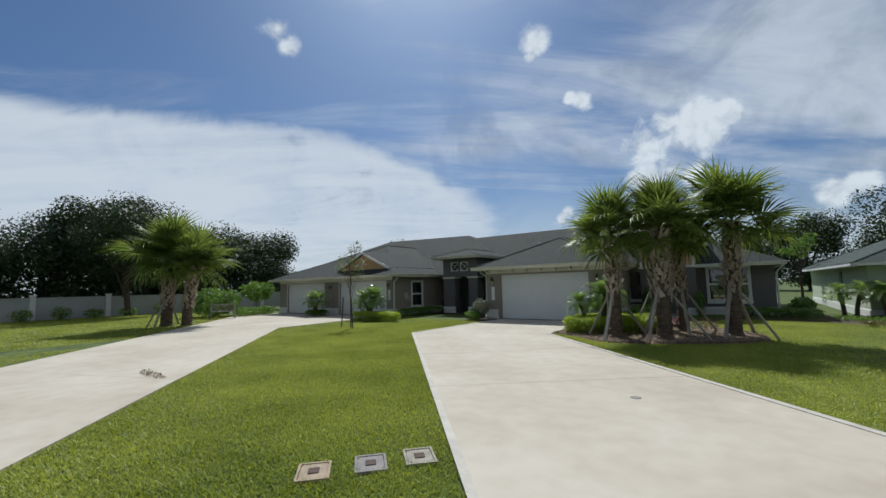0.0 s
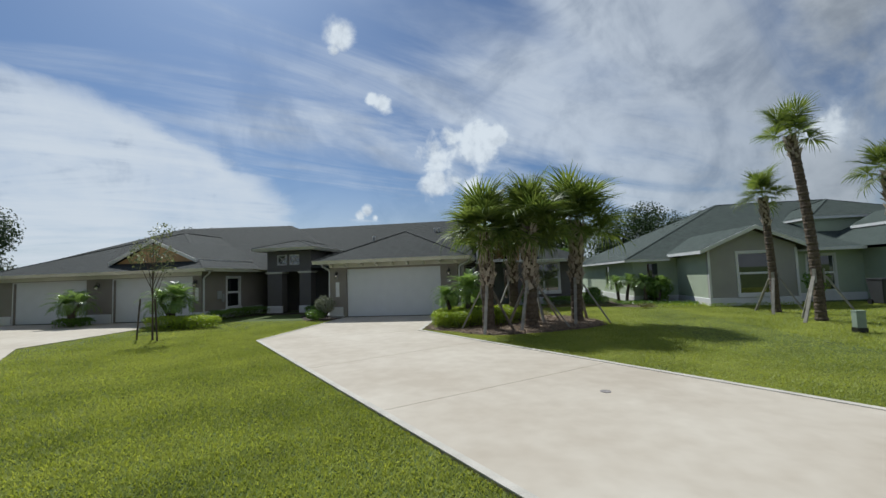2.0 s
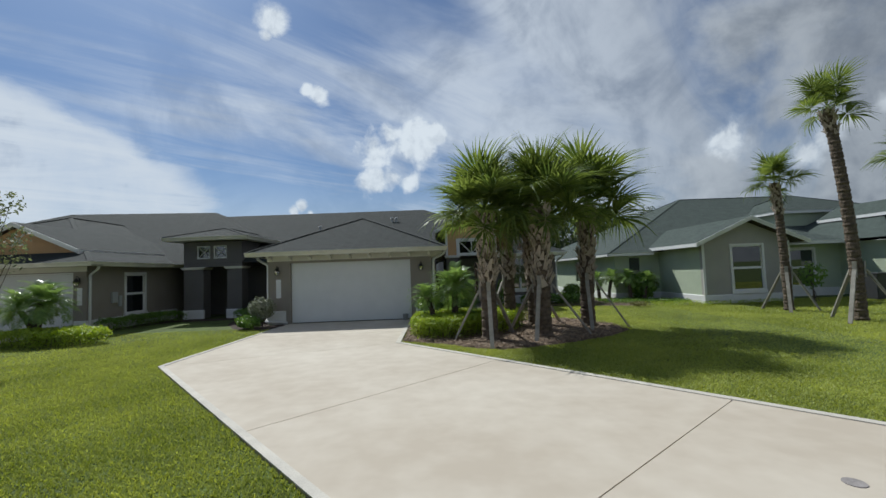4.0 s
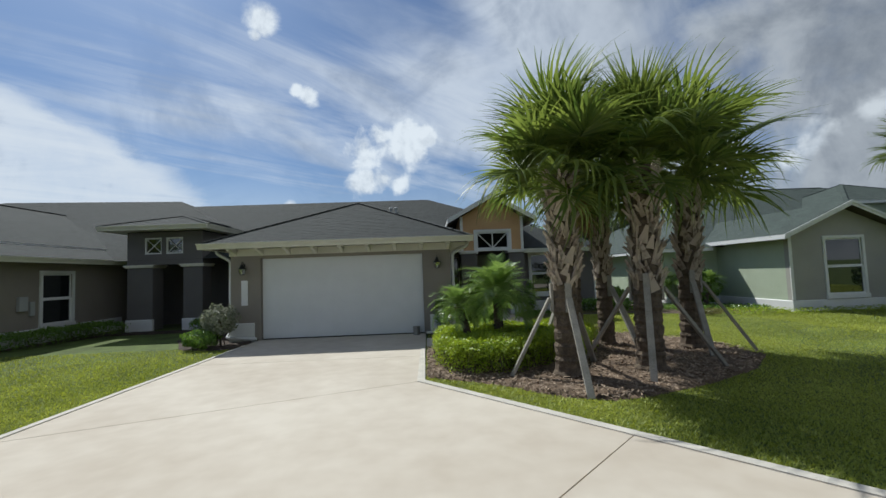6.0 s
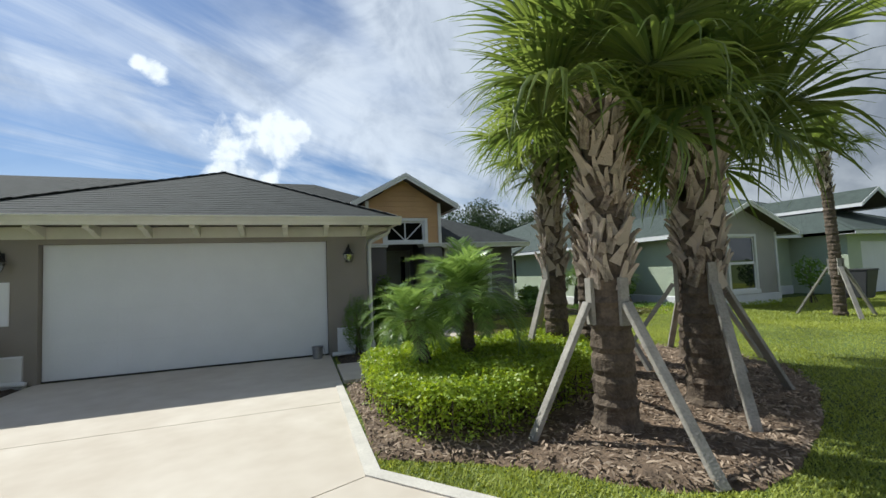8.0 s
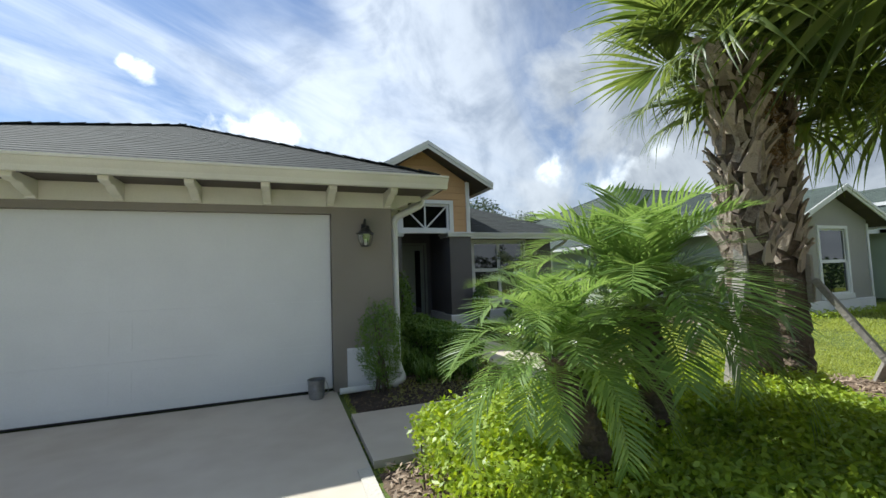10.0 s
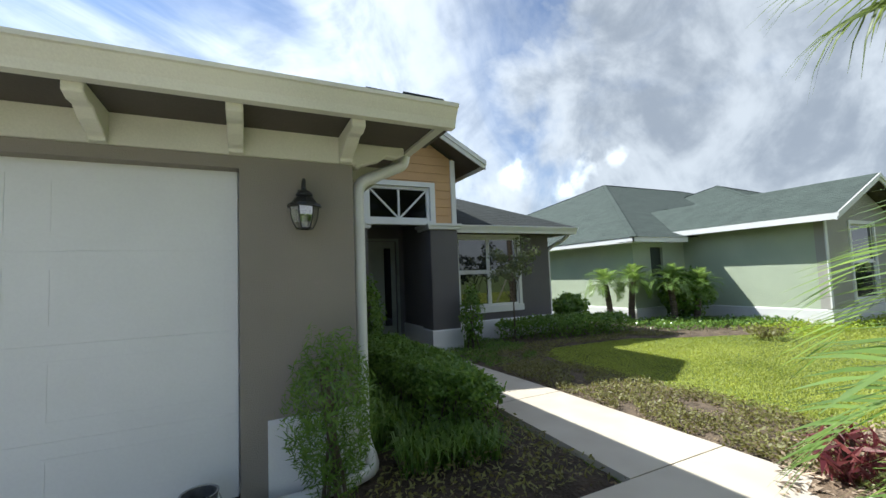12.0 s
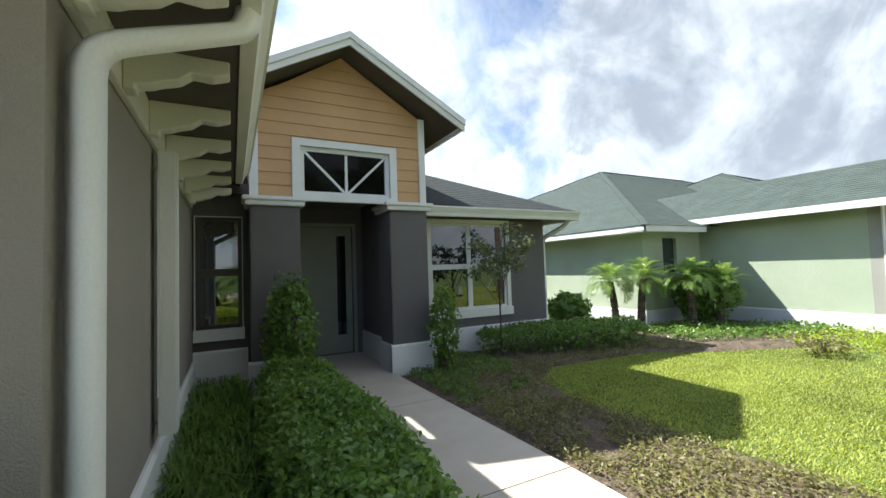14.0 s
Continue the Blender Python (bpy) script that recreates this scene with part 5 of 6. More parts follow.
M_CHIP = leaf_mat("bark chip", (0.10, 0.065, 0.04), (0.52, 0.40, 0.29), 0.9, 0.0, 6.0)
M_LITTER = leaf_mat("leaf litter", (0.10, 0.065, 0.04), (0.34, 0.26, 0.15), 0.9, 0.0, 6.0)
chips("loose brown bark chips on the bed", [p for p in MULCH], 14000, -0.02, M_CHIP, 0.035)
chips("dry brown leaves swept on the concrete", [(-0.9, -14.7), (-0.1, -14.75), (0.5, -14.85), (0.2, -15.0), (-0.6, -14.95), (-1.0, -14.85)], 260, -0.035, M_LITTER, 0.03, 9)
chips("dry leaf litter on dark soil", SIDE, 1600, -0.03, M_LITTER, 0.02, 5)
chips("dry leaf litter on bare bed", FRONT, 9000, -0.03, M_LITTER, 0.022, 6)


# low groundcover sprigs
def groundcover(name, label, poly, count, size, material, h=0.07, seed=2, clump=0.0):
    X, Y = scatter_in(poly, count * (3 if clump else 1), seed)
    if clump:
        k = waves(X, Y, 2.2, seed) > clump
        X, Y = X[k][:count], Y[k][:count]
    P = np.stack([X, Y, rng.uniform(0.0, h, len(X))], 1)
    me = leaves_mesh(name, P, np.stack([rng.normal(0, 0.5, len(X)), rng.normal(0, 0.5, len(X)), np.ones(len(X))], 1), size, material, 0.4, 0.6)
    return tagged(new(name, me), label, "groundcover", kind="stuff")


M_SPRIG = leaf_mat("groundcover leaf", (0.11, 0.10, 0.035), (0.30, 0.30, 0.09), 0.5, 0.3, 2.0)
groundcover("groundcover", "sparse yellow-green groundcover on brown soil", [(7.65, -2.1), (8.3, -2.0), (8.85, -1.0), (8.85, 0.0), (8.7, 1.6), (8.0, 2.2), (7.65, 2.0)], 11000, 0.02, M_SPRIG, 0.07, 4, -0.3)
groundcover("groundcover", "thin olive groundcover on the bare bed", [(7.7, 2.0), (8.6, 1.0), (9.0, 2.6), (9.6, 3.05), (11.4, 2.9), (12.3, 2.5), (12.3, 3.3), (9.2, 3.5), (7.8, 3.4)], 7000, 0.02, M_SPRIG, 0.06, 14, -0.35)
groundcover("groundcover", "low green groundcover by the entry wall", [(7.6, 2.2), (8.6, 2.4), (9.2, 3.2), (8.9, 4.5), (8.0, 4.5), (7.6, 3.7)], 6500, 0.02, M_DEEP, 0.08, 5, -0.3)
groundcover("groundcover", "sparse sprigs on dark soil", [(4.7, -1.0), (6.5, -1.0), (6.6, 0.6), (6.0, 0.2), (5.3, 0.0)], 1500, 0.024, M_SPRIG, 0.12, 8, 0.0)
groundcover("groundcover", "low yellow-green border plants by green wall", [(13.5, 1.1), (15.6, 0.7), (19.2, 0.75), (19.2, 1.3), (15.8, 1.3), (15.7, 2.1), (13.7, 2.3)], 1800, 0.035, M_GOLD, 0.13, 9)

# ---- hedges and shrubs ----
hedge("golden_hedge", "bright yellow-green clipped hedge around small date palms", [(4.58, -2.45), (4.52, -3.4), (4.56, -4.2), (4.78, -4.7), (5.2, -4.93), (5.75, -4.88), (6.2, -4.6), (6.75, -4.35), (7.2, -4.02), (7.7, -3.3), (7.6, -2.5), (6.4, -2.3), (5.3, -2.35)], 0.5, 62000, 0.022, M_GOLD)
hedge("walkway_hedge", "dark glossy green hedge along the walkway", [(5.72, 0.2), (6.05, -0.05), (6.42, 0.1), (6.46, 1.2), (6.36, 2.6), (6.2, 3.2), (5.75, 3.2), (5.65, 1.6)], 0.54, 30000, 0.025, M_DEEP)
shrub("feathery_shrub", "feathery dark green shrub at garage corner", (4.82, -0.42, 0), 1.08, 0.27, 3600, 0.034, M_DEEP, 0.05, slim=0.14)
shrub("columnar_shrub", "columnar green shrub against the entry pier", (6.08, 3.5, 0), 1.42, 0.29, 3000, 0.034, M_DEEP, 0.03, shape=0.97)
shrub("columnar_shrub", "narrow green shrub against the entry pier", (8.1, 3.6, 0), 1.2, 0.22, 1300, 0.034, M_DEEP, 0.03, shape=0.95)
shrub("glossy_shrub", "round glossy green shrub at the house corner", (11.75, 5.0, 0), 0.85, 0.42, 1500, 0.06, M_DEEP)
hedge("wall_hedge", "low dark green hedge beneath the window wall", [(9.0, 4.0), (10.6, 3.3), (11.9, 3.2), (12.3, 3.8), (11.3, 4.5), (9.2, 4.55)], 0.4, 7000, 0.035, M_DEEP)
hedge("wall_hedge", "low green border beside green wall", [(12.5, 2.9), (13.6, 2.4), (15.6, 1.7), (15.8, 2.6), (14.2, 4.2), (12.6, 4.4)], 0.14, 3400, 0.035, M_DEEP)
shrub("flowering_shrub", "pale variegated shrub at the garage corner", (-0.75, -0.75, 0), 1.0, 0.42, 1900, 0.045, M_GREY, 0.25)
shrub("round_shrub", "small clipped green shrub beside pale bush", (-1.05, -1.05, 0), 0.45, 0.42, 2200, 0.032, M_DEEP, 0.0)
hedge("unit_hedge", "low dark hedge along the neighbouring wall", [(-6.8, -0.3), (-6.2, -0.6), (-5.7, 1.6), (-5.2, 2.5), (-6.7, 2.9)], 0.42, 5000, 0.035, M_DEEP)
hedge("unit_hedge", "low dark hedge before the entry recess", [(-3.3, 2.4), (-2.6, 1.6), (-1.2, 1.4), (-1.0, 2.9), (-3.2, 3.0)], 0.4, 4000, 0.035, M_DEEP)
hedge("round_hedge", "clipped light green hedge beside a concrete driveway", [(-7.6, -3.0), (-6.8, -3.5), (-5.6, -3.7), (-4.4, -3.5), (-4.0, -3.0), (-4.8, -2.4), (-6.6, -2.2)], 0.42, 8000, 0.035, M_GOLD)
hedge("round_hedge", "clipped light green hedge before the garages", [(-12.9, -1.2), (-11.7, -1.2), (-11.7, -2.2), (-12.9, -2.2)], 0.35, 3000, 0.04, M_DEEP)
shrub("broad_shrub", "broad light green shrub beyond the bench", (-19.6, -4.6, 0), 1.9, 1.6, 2600, 0.11, M_DEEP, 0.0)
shrub("round_shrub", "clipped green shrub beside the bench", (-17.9, -3.2, 0), 0.6, 0.9, 2000, 0.05, M_DEEP, 0.0)
shrub("round_shrub", "clipped green shrub by the garage wall", (-18.4, -1.6, 0), 0.6, 0.7, 1500, 0.05, M_DEEP, 0.0)
shrub("garden_tree", "small round garden tree by the garage wall", (-20.5, -1.0, 0), 2.4, 1.2, 2200, 0.09, M_DEEP, 0.9)
shrub("red_bromeliad", "dark red bromeliad clump beside the walkway", (7.75, -1.75, 0), 0.36, 0.19, 170, 0.1, M_RED, 0.02, slim=0.12)
shrub("house_shrub", "dark shrub against the green house wall", (14.6, 3.9, 0), 1.35, 0.6, 2200, 0.06, M_DEEP, 0.0)
shrub("border_shrub", "sparse green shrub before the green house window", (19.4, 0.5, 0), 1.5, 0.4, 500, 0.06, M_DEEP, 0.5)


def tufts(name, label, poly, count, h, material, seed=11, kind="stuff"):
    """Arching strap leaves in tufts."""
    X, Y = scatter_in(poly, count, seed)
    n = len(X)
    a = rng.uniform(0, math.tau, n)
    hh = h * rng.uniform(0.6, 1.15, n)
    d = np.stack([np.cos(a), np.sin(a)], 1)
    s = np.stack([-np.sin(a), np.cos(a)], 1) * 0.006
    z0 = np.zeros(n)
    V = np.stack([np.column_stack([X, Y, z0]) - np.column_stack([s, z0]), np.column_stack([X, Y, z0]) + np.column_stack([s, z0]),
                  np.column_stack([X + d[:, 0] * hh * 0.35, Y + d[:, 1] * hh * 0.35, hh * 0.85]) + np.column_stack([s, z0]), np.column_stack([X + d[:, 0] * hh * 0.35, Y + d[:, 1] * hh * 0.35, hh * 0.85]) - np.column_stack([s, z0]),
                  np.column_stack([X + d[:, 0] * hh * 0.85, Y + d[:, 1] * hh * 0.85, hh * 0.7]) + np.column_stack([s * 0.2, z0]), np.column_stack([X + d[:, 0] * hh * 0.85, Y + d[:, 1] * hh * 0.85, hh * 0.7]) - np.column_stack([s * 0.2, z0])], 1).reshape(-1, 3)
    k = np.arange(n)[:, None] * 6
    F = np.concatenate([k + [0, 1, 2, 3], k + [3, 2, 4, 5]])
    return tagged(new(name, np_mesh(name, V, F, material)), label, "border grass", kind=kind)


tufts("border_grass", "dark green strap-leaved border grass by the garage wall", [(5.15, 0.2), (5.62, 0.2), (5.62, 3.9), (5.15, 3.9)], 2600, 0.32, M_DEEP)
tufts("border_grass", "strap-leaved border grass at the bed's corner", [(5.3, -0.3), (6.1, -0.4), (6.0, 0.1), (5.4, 0.1)], 700, 0.26, M_DEEP, 12)


# ---- young trees and far trees ----
def tree(name, label, at, h, r, leaves, size, material, trunk=0.06, limbs=9, clear=0.35, group="", seed=0, squash=0.8, puffs=14, dense=1.0, low=-0.4):
    """Tapered trunk with limbs; a crown of leaf clumps with gaps."""
    rn = np.random.default_rng(seed)
    th = thing(name, label, "tree", group, at=at)
    bm = bmesh.new()

    def limb(p, q, ra, rb):
        d = Vector(q) - Vector(p)
        bmesh.ops.create_cone(bm, segments=7, radius1=ra, radius2=rb, depth=d.length, matrix=Matrix.Translation((Vector(p) + Vector(q)) / 2) @ d.to_track_quat("Z", "Y").to_matrix().to_4x4())
    mid = (rn.normal(0, 0.05) * r, rn.normal(0, 0.05) * r, h * 0.62)
    limb((0, 0, -0.05), mid, trunk, trunk * 0.55)
    C = []
    for i in range(puffs):
        a, e = i * 2.4 + rn.uniform(-0.3, 0.3), rn.uniform(low, 1.0)
        rr = r * rn.uniform(0.35, 0.8)
        c = np.array([rr * math.cos(a), rr * math.sin(a), h * (clear + (1 - clear) * (0.5 + 0.42 * e))])
        C.append(c)
        if i < limbs:
            limb((mid[0] * 0.8, mid[1] * 0.8, h * (clear * 0.8 + 0.03 * i)), c, trunk * 0.4, trunk * 0.12)
    part("trunk", bm, M_BARK, th)
    P, N = [], []
    per = leaves // puffs
    for c in C:
        q = rn.normal(0, 1, (per, 3))
        q /= np.linalg.norm(q, axis=1)[:, None]
        s = r * rn.uniform(0.3, 0.5) * dense
        off_ = q * (rn.uniform(0.2, 1, per) ** 0.5 * s)[:, None]
        off_[:, 2] *= squash
        P.append(c + off_)
        N.append(q + [0, 0, 0.4])
    obj("crown", leaves_mesh("crown", np.concatenate(P), np.concatenate(N), size, material, 0.55, 0.6), th)
    return th


tree("young_tree", "thin staked young tree on the lawn", (-4.1, -6.15, 0), 3.75, 0.62, 620, 0.045, M_YOUNG, 0.03, 12, 0.36, seed=4, squash=1.2)
for dx_, dy_ in ((-0.42, -0.1), (0.35, -0.25)):
    bm = bmesh.new()
    bmesh.ops.create_cone(bm, segments=8, radius1=0.025, radius2=0.025, depth=1.3, matrix=pose(-4.1 + dx_, -6.15 + dy_, 0.64, 0, -dx_ * 12, 0))
    tagged(part("tree_stake", bm, M_BARK), "dark round wooden stake beside young tree", "tree stake", "stakes of the young tree")
tree("slender_tree", "slender young tree before the twin window", (9.3, 3.95, 0), 2.2, 0.55, 1000, 0.04, M_YOUNG, 0.018, 10, 0.42, seed=7)
FT = "dark trees beyond the white wall"
for i, (x, y, h, r) in enumerate(((-35, -17.5, 9.5, 4.2), (-35.5, -10.5, 9.0, 4.4), (-34.5, -6.5, 9.8, 3.8), (-36, -2.0, 8.8, 4.2), (-37, 3.5, 8.2, 4.4), (-38, 9.5, 7.8, 4.4), (-34, -24, 10.5, 4.6), (-33, -31, 10, 4.6))):
    tree("shade_tree", "large dark-leaved shade tree behind the wall", (x, y, 0), h, r * 1.05, 26000, 0.125, M_OAK, 0.28, 8, 0.05, FT, 30 + i, 0.9, 34, 1.2, -1.0)
tree("shade_tree", "dark shade tree standing before the white wall", (-28.6, -6.7, 0), 8.4, 3.6, 15000, 0.10, M_OAK, 0.22, 12, 0.22, FT, 55, 0.8, 26, 1.2)
BT = "trees beyond the roofs"
for i, (x, y, h, r) in enumerate(((24, 42, 10.2, 4.5), (31, 47, 9.5, 4.5), (17, 52, 9.4, 4.4), (38, 52, 10, 5), (-24, 26, 7.6, 3.5), (-30, 30, 8, 4), (46, 45, 9, 5), (11, 58, 9, 4.5))):
    tree("far_tree", "round dark green tree beyond the roofs", (x, y, 0), h, r, 15000, 0.16, M_OAK, 0.25, 6, 0.1, BT, 70 + i, 0.85, 26, 1.25, -1.0)
tree("far_tree", "bare slender tree crown between the houses", (12.9, 17.0, 0), 4.6, 1.0, 700, 0.09, M_DEEP, 0.09, 8, 0.5, BT, 99)

# ---- white wall, bench, boxes ----
fence = thing("boundary_wall", "long white panelled boundary wall with capped posts", "wall", kind="structure")
for i in range(13):
    y = -28.6 + 4.2 * i
    boxes("panel", M_FENCE, fence, (-30.06, -29.94, y + 0.16, y + 4.04, 0, 1.5), (-30.1, -29.9, y + 0.16, y + 4.04, 1.5, 1.56))
    boxes("post", M_WHITE, fence, (-30.15, -29.85, y - 0.15, y + 0.15, 0, 1.66), (-30.19, -29.81, y - 0.19, y + 0.19, 1.66, 1.74), bevel=0.01)
for i in range(9):
    shrub("wall_shrub", "small dark shrub at the foot of the wall", (-28.9, -19 + i * 2.1 + rng.uniform(-0.4, 0.4), 0), rng.uniform(0.6, 1.0), 0.6, 420, 0.07, M_DEEP, 0.0, group="shrubs along the wall")

bench = thing("garden_bench", "weathered wooden slatted garden bench by driveway", "bench", at=(-16.7, -5.4, 0))
bench.rotation_euler.z = radians(62)
for x in (-0.68, 0.68):
    boxes("leg", M_WOOD, bench, (x - 0.035, x + 0.035, -0.25, -0.19, 0, 0.62), bevel=0.005)
    boxes("leg", M_WOOD, bench, (x - 0.035, x + 0.035, 0.19, 0.25, 0, 0.9), bevel=0.005)
    boxes("armrest", M_WOOD, bench, (x - 0.045, x + 0.045, -0.3, 0.19, 0.621, 0.66), bevel=0.008)
for i in range(5):
    boxes("seat_slat", M_WOOD, bench, (-0.64, 0.64, -0.25 + i * 0.09, -0.18 + i * 0.09, 0.42, 0.445), bevel=0.004)
for i in range(11):
    boxes("back_slat", M_WOOD, bench, (-0.6 + i * 0.116, -0.56 + i * 0.116, 0.2, 0.22, 0.5, 0.84), bevel=0.003)
boxes("back_rail", M_WOOD, bench, (-0.645, 0.645, 0.19, 0.24, 0.841, 0.91), bevel=0.008)
boxes("back_rail", M_WOOD, bench, (-0.645, 0.645, 0.195, 0.235, 0.45, 0.499), bevel=0.005)

M_PLATE = [mat("tan concrete lid", (0.46, 0.36, 0.26), 0.9, 0.15, 6, 60, 0.4), mat("grey concrete lid", (0.33, 0.30, 0.29), 0.9, 0.15, 6, 60, 0.4), mat("stained concrete lid", (0.44, 0.40, 0.33), 0.9, 0.2, 6, 60, 0.4)]
M_RUST = mat("brown iron cover", (0.10, 0.055, 0.04), 0.8, 0.2, 9, 60, 0.4)
for (x, y), m, lab in zip(((6.32, -15.84), (6.64, -15.43), (6.93, -15.05)), M_PLATE, ("tan concrete meter box lid set in the lawn", "grey concrete meter box lid set in the lawn", "stained concrete meter box lid in the lawn")):
    b = thing("meter_box", lab, "meter box", "meter boxes in the lawn", at=(x, y, -0.03))
    b.rotation_euler.z = radians(47)
    boxes("lid", m, b, (-0.125, 0.125, -0.16, 0.16, -0.03, 0.022), bevel=0.008)
    boxes("rim", m, b, (-0.15, -0.128, -0.19, 0.19, -0.03, 0.028), (0.128, 0.15, -0.19, 0.19, -0.03, 0.028), (-0.128, 0.128, -0.19, -0.163, -0.03, 0.028), (-0.128, 0.128, 0.163, 0.19, -0.03, 0.028))
    boxes("reading_cover", M_RUST, b, (-0.05, 0.05, -0.06, 0.06, 0.0225, 0.03), bevel=0.003, label="small brown iron reading cover")

M_UTIL = mat("sage green box paint", (0.30, 0.36, 0.29), 0.6, 0.08, 4, 60, 0.1)
ub = thing("utility_box", "pale green utility pedestal on the lawn", "utility box", at=(15.4, -6.65, 0))
ub.scale = (0.6, 0.6, 0.85)
boxes("base", M_DARK, ub, (-0.19, 0.19, -0.16, 0.16, -0.02, 0.12), bevel=0.01)
boxes("cabinet", M_UTIL, ub, (-0.17, 0.17, -0.14, 0.14, 0.12, 0.56), bevel=0.015)
boxes("lid", M_UTIL, ub, (-0.185, 0.185, -0.155, 0.155, 0.56, 0.6), bevel=0.012)

M_BIN = mat("dark grey plastic", (0.05, 0.052, 0.055), 0.55, 0.08, 5, 60, 0.1)
tb = thing("wheelie_bin", "dark grey wheeled rubbish bin by green house", "rubbish bin", at=(21.6, 0.3, 0))
bm = bmesh.new()
prev = None
for z, w_, d_ in ((0.05, 0.24, 0.26), (0.5, 0.28, 0.31), (0.95, 0.32, 0.37)):
    ring = [bm.verts.new(p) for p in ((-w_, -d_, z), (w_, -d_, z), (w_, d_, z), (-w_, d_, z))]
    if prev:
        for i in range(4):
            bm.faces.new((prev[i], prev[(i + 1) % 4], ring[(i + 1) % 4], ring[i]))
    else:
        bm.faces.new(ring[::-1])
    prev = ring
bm.faces.new(prev)
bmesh.ops.bevel(bm, geom=list(bm.edges), offset=0.02, segments=2, affect="EDGES")
part("body", bm, M_BIN, tb)
boxes("lid", M_BIN, tb, (-0.34, 0.34, -0.4, 0.38, 0.951, 1.02), bevel=0.025)
for x in (-0.27, 0.27):
    bm = bmesh.new()
    bmesh.ops.create_cone(bm, cap_ends=True, segments=20, radius1=0.11, radius2=0.11, depth=0.06, matrix=pose(x, 0.3, 0.11, 0, 90, 0))
    part("wheel", bm, M_DARK, tb)

# galvanised pot by the garage door
M_ZINC = mat("galvanised steel", (0.42, 0.43, 0.44), 0.35, 0.15, 8, 40, 0.08, metal=0.85)
pot = thing("steel_bucket", "galvanised steel bucket standing by the garage door", "bucket", at=(4.1, -0.26, 0))
bm = bmesh.new()
prof = ((0.075, 0.0), (0.085, 0.02), (0.09, 0.12), (0.088, 0.125), (0.095, 0.2), (0.102, 0.205), (0.102, 0.215), (0.09, 0.212), (0.08, 0.03), (0.0, 0.028))
prev = None
for r_, z in prof:
    ring = [bm.verts.new((r_ * math.cos(a * math.tau / 28), r_ * math.sin(a * math.tau / 28), z)) for a in range(28)]
    if prev:
        for a in range(28):
            bm.faces.new((prev[a], prev[(a + 1) % 28], ring[(a + 1) % 28], ring[a]))
    prev = ring
bmesh.ops.remove_doubles(bm, verts=bm.verts, dist=1e-4)
part("body", bm, M_ZINC, pot)
pipe("handle", [(0.1, 0, 0.19), (0.13, -0.03, 0.12), (0.12, -0.07, 0.06), (0.08, -0.1, 0.05)], 0.004, M_ZINC, pot, square=False)

# ---- wall lanterns ----
M_CANDLE = mat("ivory candle sleeve", (0.7, 0.68, 0.6), 0.5, 0.03, 5, 50, 0.02)


def frustum(bm, r0, z0, r1, z1, seg=6, turn=0.0):
    bmesh.ops.create_cone(bm, cap_ends=True, segments=seg, radius1=r0, radius2=r1, depth=z1 - z0, matrix=Matrix.Translation((0, 0, (z0 + z1) / 2)) @ Matrix.Rotation(turn, 4, "Z"))


def lathe(bm, prof, seg=6):
    prev = None
    for r_, z in prof:
        ring = [bm.verts.new((r_ * math.cos(a * math.tau / seg), r_ * math.sin(a * math.tau / seg), z)) for a in range(seg)]
        if prev:
            for a in range(seg):
                bm.faces.new((prev[a], prev[(a + 1) % seg], ring[(a + 1) % seg], ring[a]))
        prev = ring


CAGE = ((0.114, 0.012), (0.108, -0.06), (0.092, -0.12), (0.064, -0.168))


def lantern(at):
    th = thing("wall_lantern", "black six-sided wall lantern on taupe stucco", "wall lamp", "lanterns beside the garage doors", at=at)
    th.scale = (0.78, 0.78, 0.78)
    boxes("backplate", M_DARK, th, (-0.035, 0.035, 0.165, 0.18, -0.03, 0.2), bevel=0.006)
    pipe("arm", [(0, 0.165, 0.05), (0, 0.13, 0.17), (0, 0.06, 0.262), (0, 0.0, 0.255), (0, -0.012, 0.22), (0, 0, 0.185)], 0.012, M_DARK, th, square=False)
    bm = bmesh.new()
    lathe(bm, ((0.0, 0.19), (0.016, 0.185), (0.02, 0.165), (0.052, 0.145), (0.07, 0.122), (0.07, 0.112), (0.058, 0.108), (0.078, 0.088), (0.098, 0.06), (0.108, 0.042), (0.138, 0.034), (0.142, 0.014), (0.12, 0.010), (0.0, 0.012)), 12)
    bmesh.ops.remove_doubles(bm, verts=bm.verts, dist=1e-4)
    part("roof", bm, M_DARK, th)
    for i in range(6):
        a = i * math.tau / 6
        pipe("cage_bar", [(r_ * math.cos(a), r_ * math.sin(a), z) for r_, z in CAGE], 0.006, M_DARK, th, square=False)
        a, b = a + 0.05, a + math.tau / 6 - 0.05
        bm = bmesh.new()
        for (r0, z0), (r1, z1) in zip(CAGE, CAGE[1:]):
            quad(bm, (r1 * math.cos(a), r1 * math.sin(a), z1), (r1 * math.cos(b), r1 * math.sin(b), z1), (r0 * math.cos(b), r0 * math.sin(b), z0), (r0 * math.cos(a), r0 * math.sin(a), z0))
        bmesh.ops.remove_doubles(bm, verts=bm.verts, dist=1e-4)
        part("pane", bm, M_CLEAR, th)
    bm = bmesh.new()
    lathe(bm, ((0.066, -0.162), (0.07, -0.168), (0.066, -0.176), (0.05, -0.176)), 6)
    part("base_ring", bm, M_DARK, th)
    bm = bmesh.new()
    frustum(bm, 0.022, -0.158, 0.022, -0.06, 16)
    part("candle", bm, M_CANDLE, th, "ivory candle sleeve with bulb")
    return th


